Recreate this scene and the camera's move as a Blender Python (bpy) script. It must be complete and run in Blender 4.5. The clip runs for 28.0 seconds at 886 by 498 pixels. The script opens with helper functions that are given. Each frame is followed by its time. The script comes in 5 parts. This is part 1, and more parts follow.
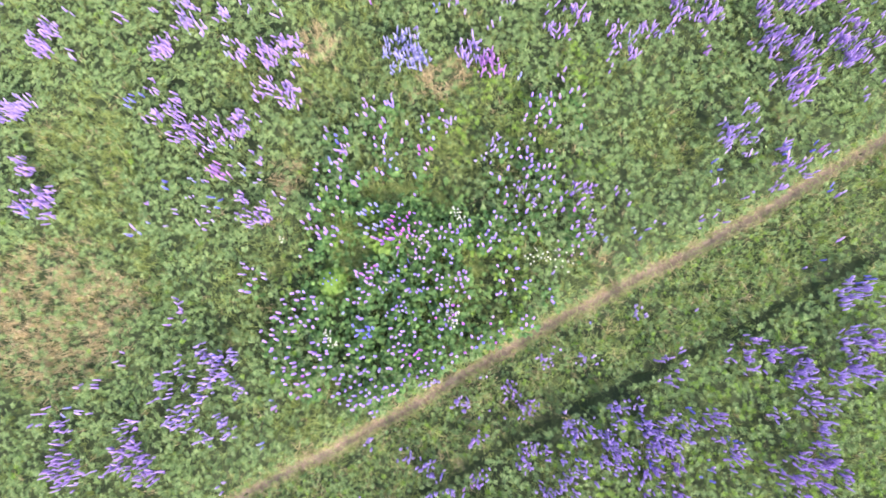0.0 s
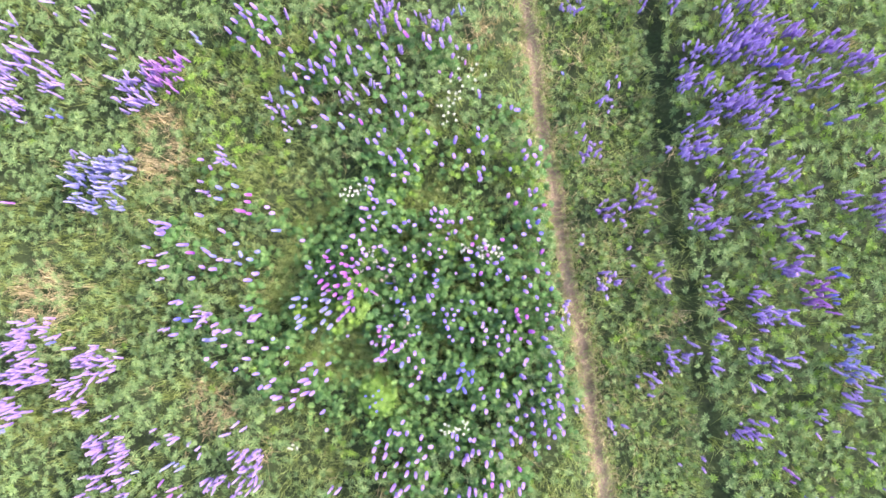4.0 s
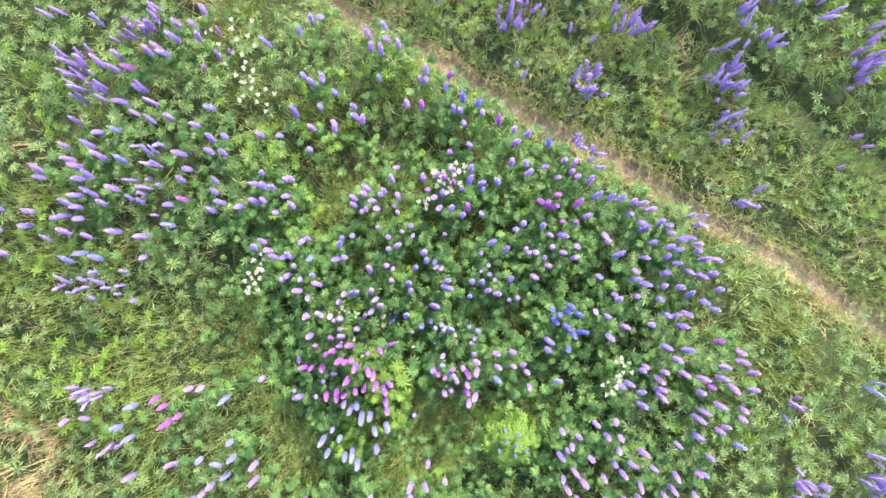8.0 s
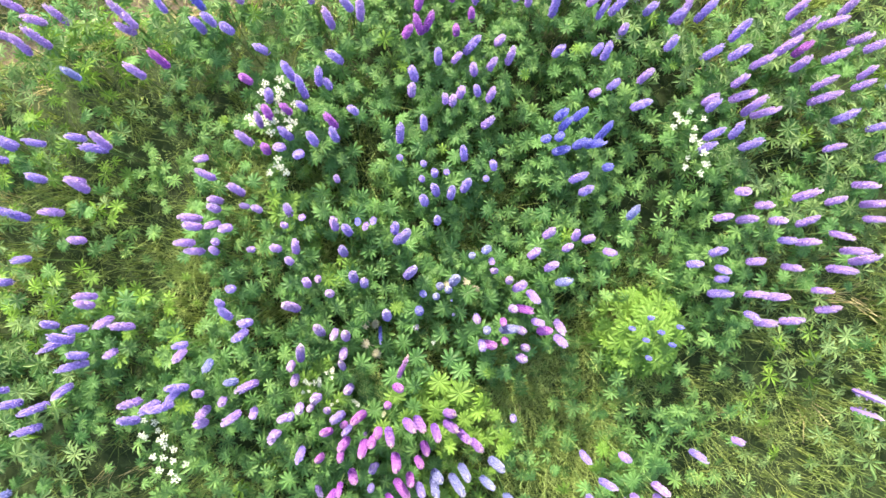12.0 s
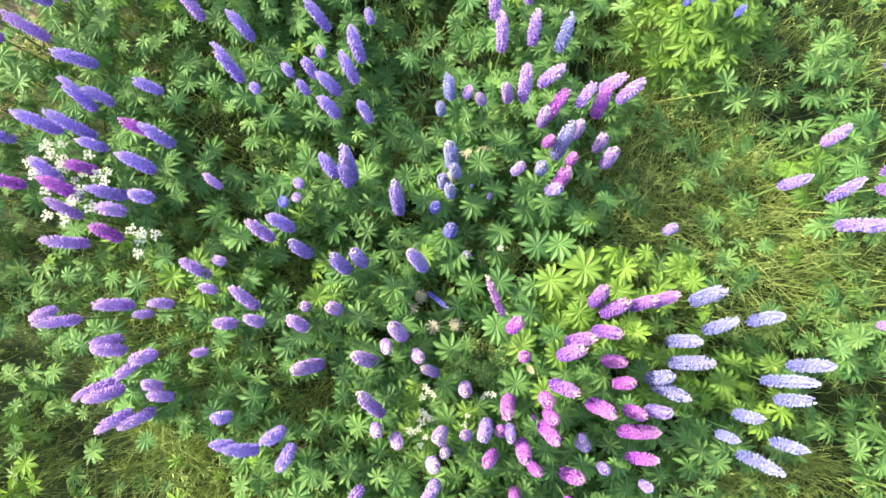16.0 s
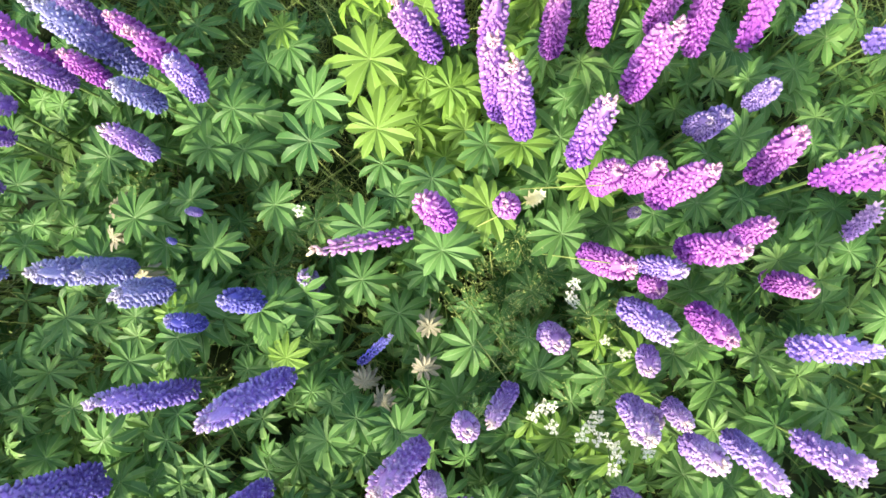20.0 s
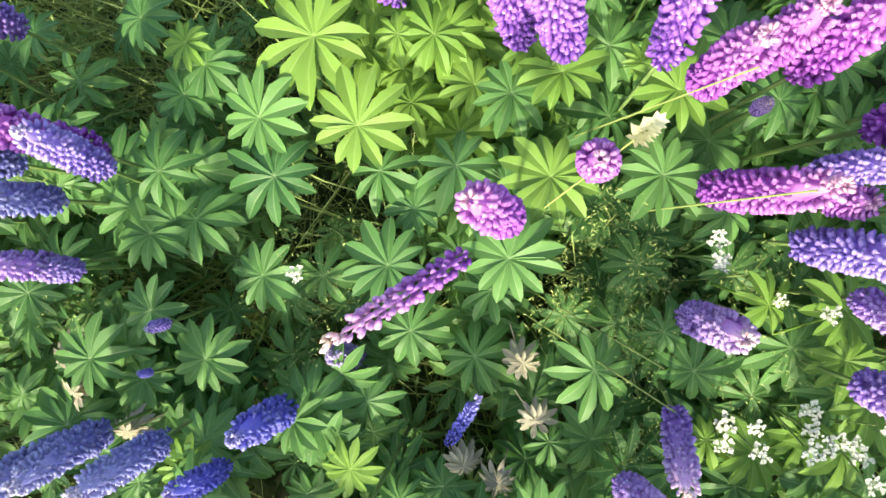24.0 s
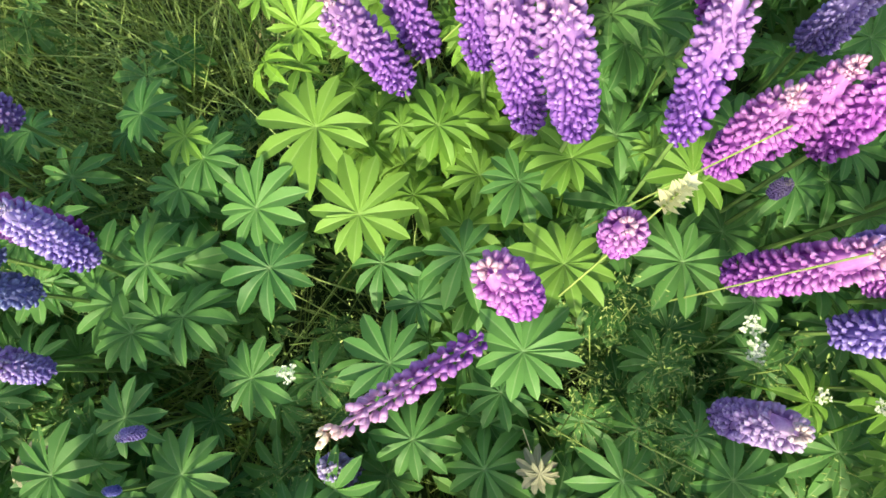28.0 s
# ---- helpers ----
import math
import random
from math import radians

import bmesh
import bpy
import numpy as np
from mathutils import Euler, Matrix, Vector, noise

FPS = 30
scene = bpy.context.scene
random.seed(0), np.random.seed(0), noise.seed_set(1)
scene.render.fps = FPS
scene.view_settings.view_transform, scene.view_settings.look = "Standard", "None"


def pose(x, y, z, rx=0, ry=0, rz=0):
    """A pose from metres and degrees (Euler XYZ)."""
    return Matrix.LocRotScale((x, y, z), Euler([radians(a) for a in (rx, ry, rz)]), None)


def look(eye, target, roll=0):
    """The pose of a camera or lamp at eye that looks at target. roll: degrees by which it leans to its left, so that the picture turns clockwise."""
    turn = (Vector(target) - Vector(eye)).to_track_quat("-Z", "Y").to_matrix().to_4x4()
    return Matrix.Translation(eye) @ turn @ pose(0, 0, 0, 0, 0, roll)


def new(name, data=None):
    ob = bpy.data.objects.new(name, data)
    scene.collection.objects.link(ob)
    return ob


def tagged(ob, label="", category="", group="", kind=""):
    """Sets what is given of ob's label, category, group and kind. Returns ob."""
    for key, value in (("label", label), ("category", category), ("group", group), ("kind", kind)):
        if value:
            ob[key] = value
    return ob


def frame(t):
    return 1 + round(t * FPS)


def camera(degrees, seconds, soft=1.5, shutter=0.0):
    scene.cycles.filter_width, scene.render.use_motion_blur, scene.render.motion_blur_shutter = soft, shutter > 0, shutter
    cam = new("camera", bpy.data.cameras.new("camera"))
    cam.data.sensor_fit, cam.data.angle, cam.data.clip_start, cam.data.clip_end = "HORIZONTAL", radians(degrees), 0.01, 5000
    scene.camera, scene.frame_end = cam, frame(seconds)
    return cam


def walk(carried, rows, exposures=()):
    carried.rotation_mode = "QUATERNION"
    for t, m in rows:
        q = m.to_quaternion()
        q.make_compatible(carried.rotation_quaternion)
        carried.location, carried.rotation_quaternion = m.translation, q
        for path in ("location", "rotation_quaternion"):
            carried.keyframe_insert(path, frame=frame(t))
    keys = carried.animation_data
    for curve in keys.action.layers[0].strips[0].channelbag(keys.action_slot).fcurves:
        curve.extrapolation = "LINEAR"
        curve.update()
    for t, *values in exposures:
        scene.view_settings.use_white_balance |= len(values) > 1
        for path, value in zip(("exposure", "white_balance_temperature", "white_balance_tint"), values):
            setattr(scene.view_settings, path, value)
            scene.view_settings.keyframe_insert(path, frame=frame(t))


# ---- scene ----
cam = camera(70, 28.0, soft=1.6)
PATH = [
    (0, pose(-1.111, 1.565, 13.223, 7.92, 3.26, 167.28)),
    (0.5, pose(-1.122, 1.449, 12.765, 6.74, 4.26, 158.29)),
    (1, pose(-1.055, 1.326, 12.231, 5.42, 4.69, 148.60)),
    (1.5, pose(-0.954, 1.244, 11.701, 4.34, 4.72, 139.13)),
    (2, pose(-0.853, 1.168, 11.201, 3.35, 4.59, 129.83)),
    (2.5, pose(-0.719, 1.163, 10.719, 2.84, 4.54, 120.87)),
    (3, pose(-0.600, 1.080, 10.253, 2.25, 4.07, 112.58)),
    (3.5, pose(-0.501, 1.074, 9.787, 2.01, 3.95, 104.88)),
    (5.5, pose(0.021, 0.580, 8.404, 3.30, 0.86, 78.05)),
    (6, pose(-0.021, 0.564, 8.041, 2.77, 0.79, 71.67)),
    (6.5, pose(-0.043, 0.519, 7.693, 2.55, 0.47, 65.53)),
    (7, pose(-0.072, 0.466, 7.357, 2.36, 0.09, 59.39)),
    (7.5, pose(-0.096, 0.414, 7.007, 2.21, -0.30, 53.32)),
    (8, pose(-0.081, 0.369, 6.681, 2.21, -0.44, 47.26)),
    (8.5, pose(-0.026, 0.282, 6.366, 2.77, -0.58, 41.31)),
    (9, pose(-0.004, 0.281, 6.054, 2.65, -0.56, 35.32)),
    (9.5, pose(0.033, 0.297, 5.742, 2.54, -0.60, 29.47)),
    (10, pose(0.084, 0.297, 5.446, 2.61, -0.75, 23.73)),
    (10.5, pose(0.136, 0.279, 5.154, 2.59, -0.81, 17.99)),
    (11, pose(0.162, 0.220, 4.880, 2.73, -1.30, 12.37)),
    (11.5, pose(0.191, 0.183, 4.617, 2.43, -1.53, 6.75)),
    (12, pose(0.196, 0.123, 4.360, 2.27, -1.94, 1.32)),
    (12.5, pose(0.173, 0.073, 4.136, 1.84, -2.38, -4.25)),
    (13, pose(0.139, 0.005, 3.955, 1.75, -2.54, -9.72)),
    (13.5, pose(0.074, -0.024, 3.803, 1.40, -2.89, -15.15)),
    (15.5, pose(-0.035, -0.310, 3.182, 5.34, 0.45, -38.65)),
    (16, pose(-0.033, -0.316, 3.018, 5.33, 0.72, -46.18)),
    (16.5, pose(-0.040, -0.363, 2.840, 5.37, 0.51, -54.85)),
    (17, pose(-0.013, -0.488, 2.683, 4.74, 0.85, -64.73)),
    (17.5, pose(-0.022, -0.551, 2.529, 4.71, 0.18, -74.77)),
    (18, pose(-0.018, -0.552, 2.383, 4.76, 0.41, -84.81)),
    (18.5, pose(-0.019, -0.548, 2.231, 4.85, 1.58, -94.70)),
    (19, pose(-0.007, -0.532, 2.082, 3.85, 2.31, -104.88)),
    (19.5, pose(-0.041, -0.536, 1.923, 3.58, 3.33, -114.91)),
    (20, pose(-0.043, -0.516, 1.770, 2.51, 3.02, -124.92)),
    (20.5, pose(-0.056, -0.523, 1.604, 1.53, 4.14, -133.83)),
    (21, pose(-0.041, -0.528, 1.592, 0.14, 4.23, -140.76)),
    (21.5, pose(-0.028, -0.492, 1.451, 0.41, 4.43, -144.21)),
    (23.5, pose(0.051, -0.472, 1.397, 0.30, 5.21, -144.96)),
    (24, pose(0.050, -0.496, 1.386, 0.06, 5.38, -145.10)),
    (24.5, pose(0.050, -0.511, 1.375, 0.00, 5.16, -144.97)),
    (25, pose(0.042, -0.516, 1.359, 0.60, 5.04, -145.04)),
    (25.5, pose(0.031, -0.529, 1.350, 0.24, 5.06, -145.03)),
    (26, pose(0.023, -0.529, 1.343, 0.32, 4.90, -145.17)),
    (26.5, pose(0.018, -0.518, 1.332, 3.10, 4.94, -145.20)),
    (27, pose(0.023, -0.497, 1.327, 5.93, 4.73, -145.39)),
    (27.5, pose(0.030, -0.471, 1.324, 9.07, 4.58, -145.38)),
    (28, pose(0.048, -0.450, 1.325, 11.23, 4.71, -145.56)),
]
walk(cam, PATH, [(0, 2.03, 6400, 25), (3.5, 2.06, 6400, 24), (8, 2.1, 6800, 13), (13.5, 2.1, 7350, 1), (17, 2.12, 7500, 3), (21.5, 2.08, 7300, 4), (25, 2.0, 7350, -2), (28, 1.66, 7800, -13)])

# ---- daylight: a low warm sun in a clear, hazy sky ----
SUN_FROM = Vector((-0.36, 0.93, 0.0))
SUN_HEIGHT = radians(36)
world = bpy.data.worlds.new("sky")
scene.world = world
world.use_nodes = True
wn = world.node_tree.nodes
sky = wn.new("ShaderNodeTexSky")
sky.sky_type, sky.sun_disc = "NISHITA", False
sky.sun_elevation = SUN_HEIGHT
sky.sun_rotation = math.atan2(SUN_FROM.x, SUN_FROM.y)
sky.dust_density = 2.5
wn["Background"].inputs["Strength"].default_value = 0.15
world.node_tree.links.new(sky.outputs["Color"], wn["Background"].inputs["Color"])
sun_data = bpy.data.lights.new("sun", "SUN")
sun_data.energy, sun_data.angle, sun_data.color = 2.4, radians(3), (1.0, 0.93, 0.82)
sun = new("sun", sun_data)
sun_way = Vector((SUN_FROM.x * math.cos(SUN_HEIGHT), SUN_FROM.y * math.cos(SUN_HEIGHT), math.sin(SUN_HEIGHT)))
sun.matrix_world = look(sun_way * 40, (0, 0, 0))

# ---- materials ----
def material(name):
    m = bpy.data.materials.new(name)
    m.use_nodes = True
    nt = m.node_tree
    bsdf = nt.nodes["Principled BSDF"]
    return m, nt, bsdf


def ramp(nt, stops, fac):
    r = nt.nodes.new("ShaderNodeValToRGB")
    while len(r.color_ramp.elements) < len(stops):
        r.color_ramp.elements.new(0.5)
    for e, (at, col) in zip(r.color_ramp.elements, stops):
        e.position, e.color = at, (*col, 1)
    nt.links.new(fac, r.inputs["Fac"])
    return r.outputs["Color"]


def noise_tex(nt, scale, detail=3.0, space="pos"):
    n = nt.nodes.new("ShaderNodeTexNoise")
    n.inputs["Scale"].default_value, n.inputs["Detail"].default_value = scale, detail
    if space == "pos":
        g = nt.nodes.new("ShaderNodeNewGeometry")
        nt.links.new(g.outputs["Position"], n.inputs["Vector"])
    else:
        g = nt.nodes.new("ShaderNodeTexCoord")
        nt.links.new(g.outputs["Object"], n.inputs["Vector"])
    return n.outputs["Fac"]


def mix(nt, fac, a, b, blend="MIX"):
    n = nt.nodes.new("ShaderNodeMix")
    n.data_type, n.blend_type = "RGBA", blend
    for key, v in ((0, fac), (6, a), (7, b)):
        if hasattr(v, "links"):
            nt.links.new(v, n.inputs[key])
        else:
            n.inputs[key].default_value = v if key == 0 else (*v, 1)
    return n.outputs[2]


def maths(nt, op, a, b=0.0):
    n = nt.nodes.new("ShaderNodeMath")
    n.operation = op
    for key, v in ((0, a), (1, b)):
        if hasattr(v, "links"):
            nt.links.new(v, n.inputs[key])
        else:
            n.inputs[key].default_value = v
    return n.outputs[0]


def uv_split(nt):
    u = nt.nodes.new("ShaderNodeUVMap")
    s = nt.nodes.new("ShaderNodeSeparateXYZ")
    nt.links.new(u.outputs["UV"], s.inputs[0])
    return s.outputs[0], s.outputs[1]


def island(nt):
    return nt.nodes.new("ShaderNodeNewGeometry").outputs["Random Per Island"]


def per_object(nt):
    return nt.nodes.new("ShaderNodeObjectInfo").outputs["Random"]


def thin(nt, bsdf, colour, share, tint=(1, 1, 1)):
    """Light that comes through a leaf or a petal."""
    t = nt.nodes.new("ShaderNodeBsdfTranslucent")
    nt.links.new(mix(nt, 1.0, colour, tint, "MULTIPLY"), t.inputs["Color"])
    m = nt.nodes.new("ShaderNodeMixShader")
    m.inputs[0].default_value = share
    nt.links.new(bsdf.outputs[0], m.inputs[1])
    nt.links.new(t.outputs[0], m.inputs[2])
    nt.links.new(m.outputs[0], nt.nodes["Material Output"].inputs["Surface"])


def leaf_material(name, dark, light, rib, single, rough=0.5, through_leaf=0.38):
    """single: varied object by object; otherwise leaflet by leaflet and from place to place."""
    m, nt, bsdf = material(name)
    along, across = uv_split(nt)
    place = noise_tex(nt, 2.6, 2.0)
    tone = maths(nt, "ADD", maths(nt, "MULTIPLY", per_object(nt) if single else island(nt), 0.55), maths(nt, "MULTIPLY", place, 0.55))
    col = ramp(nt, [(0.15, dark), (0.85, light)], tone)
    vein = maths(nt, "SUBTRACT", 1.0, maths(nt, "MULTIPLY", maths(nt, "ABSOLUTE", maths(nt, "SUBTRACT", across, 0.5)), 12.0))
    vein = maths(nt, "MULTIPLY", maths(nt, "MAXIMUM", vein, 0.0), 0.42)
    heart_mark = maths(nt, "MAXIMUM", maths(nt, "SUBTRACT", 0.55, maths(nt, "MULTIPLY", along, 7.0)), 0.0)
    vein = maths(nt, "MAXIMUM", vein, heart_mark)
    col = mix(nt, vein, col, rib)
    fleck = noise_tex(nt, 160.0, 3.0)
    col = mix(nt, maths(nt, "MULTIPLY", fleck, 0.22), col, light)
    nt.links.new(col, bsdf.inputs["Base Color"])
    bsdf.inputs["Roughness"].default_value = rough
    bsdf.inputs["Specular IOR Level"].default_value = 0.28
    bump = nt.nodes.new("ShaderNodeBump")
    bump.inputs["Strength"].default_value, bump.inputs["Distance"].default_value = 0.35, 0.002
    nt.links.new(noise_tex(nt, 90.0, 2.0), bump.inputs["Height"])
    nt.links.new(bump.outputs[0], bsdf.inputs["Normal"])
    thin(nt, bsdf, col, through_leaf, (1.0, 1.0, 0.55))
    return m


def petal_material(name, low, middle, tip, spot):
    """Colour runs up the spike, from old flowers below to closed buds at the tip; spot: the pale mark on each standard petal."""
    m, nt, bsdf = material(name)
    up, outer = uv_split(nt)
    col = ramp(nt, [(0.0, low), (0.4, middle), (0.84, mixed(middle, tip, 0.3)), (0.965, tip)], up)
    shade = ramp(nt, [(0.0, (0.78, 0.76, 0.82)), (1.0, (1.18, 1.15, 1.13))], maths(nt, "ADD", maths(nt, "MULTIPLY", island(nt), 0.5), maths(nt, "MULTIPLY", noise_tex(nt, 5.0, 1.0), 0.5)))
    col = mix(nt, 1.0, col, shade, "MULTIPLY")
    mottle = ramp(nt, [(0.3, (0.84, 0.82, 0.88)), (0.7, (1.06, 1.04, 1.04))], noise_tex(nt, 260.0, 2.0))
    col = mix(nt, 1.0, col, mottle, "MULTIPLY")
    col = mix(nt, maths(nt, "MULTIPLY", outer, maths(nt, "MAXIMUM", 0.2, maths(nt, "SUBTRACT", maths(nt, "MULTIPLY", island(nt), 1.7), 0.75))), col, spot)
    nt.links.new(col, bsdf.inputs["Base Color"])
    bsdf.inputs["Roughness"].default_value = 0.6
    bsdf.inputs["Specular IOR Level"].default_value = 0.2
    thin(nt, bsdf, col, 0.44)
    return m


def mixed(a, b, f):
    return tuple(x + (y - x) * f for x, y in zip(a, b))


LEAF = {
    "near": leaf_material("lupin_leaf", (0.038, 0.125, 0.036), (0.130, 0.275, 0.074), (0.34, 0.46, 0.23), True),
    "lime": leaf_material("lime_leaf", (0.115, 0.235, 0.034), (0.175, 0.305, 0.055), (0.36, 0.47, 0.17), True, 0.55, 0.35),
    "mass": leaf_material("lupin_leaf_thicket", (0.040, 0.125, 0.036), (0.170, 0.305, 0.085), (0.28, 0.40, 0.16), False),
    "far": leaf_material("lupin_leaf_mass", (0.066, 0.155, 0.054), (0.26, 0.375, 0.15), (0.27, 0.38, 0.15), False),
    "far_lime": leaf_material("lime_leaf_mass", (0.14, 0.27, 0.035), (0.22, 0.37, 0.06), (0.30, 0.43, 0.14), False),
    "grass": leaf_material("meadow_grass", (0.10, 0.165, 0.035), (0.30, 0.37, 0.11), (0.26, 0.30, 0.11), False, 0.6, 0.3),
    "fresh": leaf_material("fresh_grass", (0.15, 0.26, 0.06), (0.42, 0.52, 0.18), (0.28, 0.34, 0.14), False, 0.6, 0.3),
    "straw": leaf_material("dry_straw", (0.34, 0.27, 0.13), (0.58, 0.48, 0.29), (0.52, 0.44, 0.27), False, 0.75, 0.2),
    "withered": leaf_material("withered_leaf", (0.22, 0.21, 0.14), (0.38, 0.35, 0.26), (0.38, 0.34, 0.27), True, 0.8, 0.2),
    "stem": leaf_material("green_stem", (0.07, 0.14, 0.03), (0.15, 0.23, 0.07), (0.20, 0.22, 0.10), True, 0.65, 0.05),
    "sprig": leaf_material("bedstraw_sprig", (0.15, 0.24, 0.05), (0.38, 0.45, 0.15), (0.34, 0.40, 0.17), False, 0.65, 0.25),
    "cream": leaf_material("cream_seed", (0.48, 0.46, 0.28), (0.66, 0.62, 0.42), (0.62, 0.58, 0.40), False, 0.7, 0.2),
    "white": leaf_material("white_umbel", (0.52, 0.55, 0.42), (0.74, 0.75, 0.66), (0.72, 0.73, 0.64), False, 0.7, 0.2),
}
PETAL = {
    "violet": petal_material("violet_petals", (0.25, 0.175, 0.60), (0.39, 0.30, 0.74), (0.62, 0.54, 0.70), (0.78, 0.73, 0.93)),
    "purple": petal_material("purple_petals", (0.22, 0.08, 0.50), (0.38, 0.165, 0.64), (0.74, 0.56, 0.56), (0.76, 0.58, 0.88)),
    "blue": petal_material("blue_petals", (0.11, 0.11, 0.52), (0.19, 0.20, 0.70), (0.42, 0.41, 0.68), (0.66, 0.66, 0.92)),
    "lilac": petal_material("lilac_petals", (0.32, 0.19, 0.58), (0.47, 0.32, 0.72), (0.78, 0.66, 0.64), (0.82, 0.72, 0.90)),
    "pink": petal_material("pink_petals", (0.33, 0.08, 0.50), (0.48, 0.14, 0.61), (0.70, 0.46, 0.58), (0.78, 0.52, 0.82)),
    "pale": petal_material("pale_blue_petals", (0.20, 0.22, 0.56), (0.32, 0.35, 0.66), (0.58, 0.56, 0.64), (0.68, 0.70, 0.88)),
    # lavender for the far violet drifts, paled and greyed to carry the haze
    "hazy_lavender": petal_material("hazy_lavender_petals", (0.28, 0.20, 0.56), (0.46, 0.37, 0.72), (0.62, 0.54, 0.72), (0.68, 0.62, 0.82)),
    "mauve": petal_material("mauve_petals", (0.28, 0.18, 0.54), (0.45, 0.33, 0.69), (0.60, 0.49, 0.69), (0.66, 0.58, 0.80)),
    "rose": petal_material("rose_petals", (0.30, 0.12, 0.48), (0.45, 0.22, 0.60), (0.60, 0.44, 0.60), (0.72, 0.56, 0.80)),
    # a lilac whose cream tips are whitened in the colour, as if sunlit
    "sunlit_lilac": petal_material("sunlit_lilac_petals", (0.30, 0.19, 0.60), (0.46, 0.33, 0.70), (0.88, 0.80, 0.70), (0.84, 0.76, 0.86)),
    "faded": petal_material("faded_petals", (0.28, 0.09, 0.48), (0.50, 0.22, 0.62), (0.88, 0.76, 0.60), (0.82, 0.62, 0.84)),
}


def soil_material(name, stops, grain):
    m, nt, bsdf = material(name)
    a, b = noise_tex(nt, 1.7, 5.0), noise_tex(nt, grain, 6.0)
    col = ramp(nt, stops, maths(nt, "ADD", maths(nt, "MULTIPLY", a, 0.5), maths(nt, "MULTIPLY", b, 0.5)))
    nt.links.new(col, bsdf.inputs["Base Color"])
    bsdf.inputs["Roughness"].default_value = 0.95
    bump = nt.nodes.new("ShaderNodeBump")
    bump.inputs["Strength"].default_value, bump.inputs["Distance"].default_value = 0.8, 0.02
    nt.links.new(b, bump.inputs["Height"])
    nt.links.new(bump.outputs[0], bsdf.inputs["Normal"])
    return m


SOIL = soil_material("meadow_soil", [(0.3, (0.014, 0.021, 0.007)), (0.55, (0.034, 0.056, 0.015)), (0.75, (0.08, 0.10, 0.034))], 22.0)
DIRT = soil_material("trodden_dirt", [(0.3, (0.13, 0.09, 0.06)), (0.55, (0.26, 0.19, 0.13)), (0.75, (0.37, 0.285, 0.20))], 35.0)

# ---- the plan of the meadow ----
# drifts of flower spikes: x, y, radius, number
DRIFTS_VIOLET_A = [
    (-2.25, -6.21, 0.89, 56), (-2.34, -4.37, 0.37, 22), (-1.5, -2.85, 0.2, 6), (-0.44, -3.52, 0.12, 7), (0.07, -3.65, 0.12, 5), (0.4, 1.38, 0.41, 20),
    (0.96, 2.01, 0.61, 60), (0.14, 2.04, 0.33, 14), (-2.48, -0.63, 0.49, 10), (-0.46, 2.73, 0.2, 7), (0.54, 3.5, 0.33, 12), (-4.28, 1.79, 0.2, 4),
    (-3.07, 2.42, 0.28, 5), (1.43, 3.18, 0.16, 3), (-4.29, 4.09, 0.65, 30), (-3.57, 4.12, 0.81, 75), (-2.51, 4.07, 0.73, 52), (-2, 4.89, 0.49, 22),
    (0.04, 5.01, 0.57, 22), (0.24, 4.29, 0.33, 12), (0.68, 6.08, 0.33, 6), (-2.16, -1.56, 0.73, 16), (-1.57, -0.55, 0.57, 12), (-1.07, 0.08, 0.65, 16),
]
DRIFTS_VIOLET_B = [
    (-1.1, -1.1, 0.33, 8), (-1.97, -1, 0.41, 8), (4.54, 1.45, 1.22, 96), (7.52, -5.37, 0.44, 40), (3.25, -6.52, 0.67, 32), (-7.29, -1.21, 0.67, 28),
    (-6.97, 4.2, 0.89, 64), (-8.18, 3.41, 0.67, 48), (-8.1, 2.31, 0.56, 24),
]
DRIFTS_BLUE = [
    (1.43, 1.49, 0.49, 25),
]
DRIFTS_LILAC_A = [
    (-3.45, -2.61, 0.41, 14), (-3.69, -1.21, 0.65, 14), (-3.74, -0.63, 0.49, 14), (-3.62, -0.09, 0.33, 12), (-2.88, -1.41, 0.49, 15), (-0.94, -2.7, 0.49, 10),
    (0.94, -2.44, 0.41, 15), (1.47, -1.94, 0.33, 10), (1.91, 0.22, 0.41, 15), (2.4, 1.5, 0.49, 25), (3, -3.79, 0.49, 30), (3.86, -3.81, 0.49, 25),
    (2.91, -1.97, 0.45, 25), (4.23, -4.51, 0.41, 19), (1.59, -5.19, 0.45, 28), (2.14, -5.3, 0.49, 30), (1.58, -4.2, 0.33, 14), (3.1, -0.64, 0.24, 8),
    (-2.27, 2.35, 0.24, 6), (-1.48, 2.67, 0.2, 9), (-1.76, 3.2, 0.2, 9), (-0.58, 3.49, 0.16, 6), (-4.6, 2.99, 0.33, 15), (-5.1, 4.44, 0.57, 22),
]
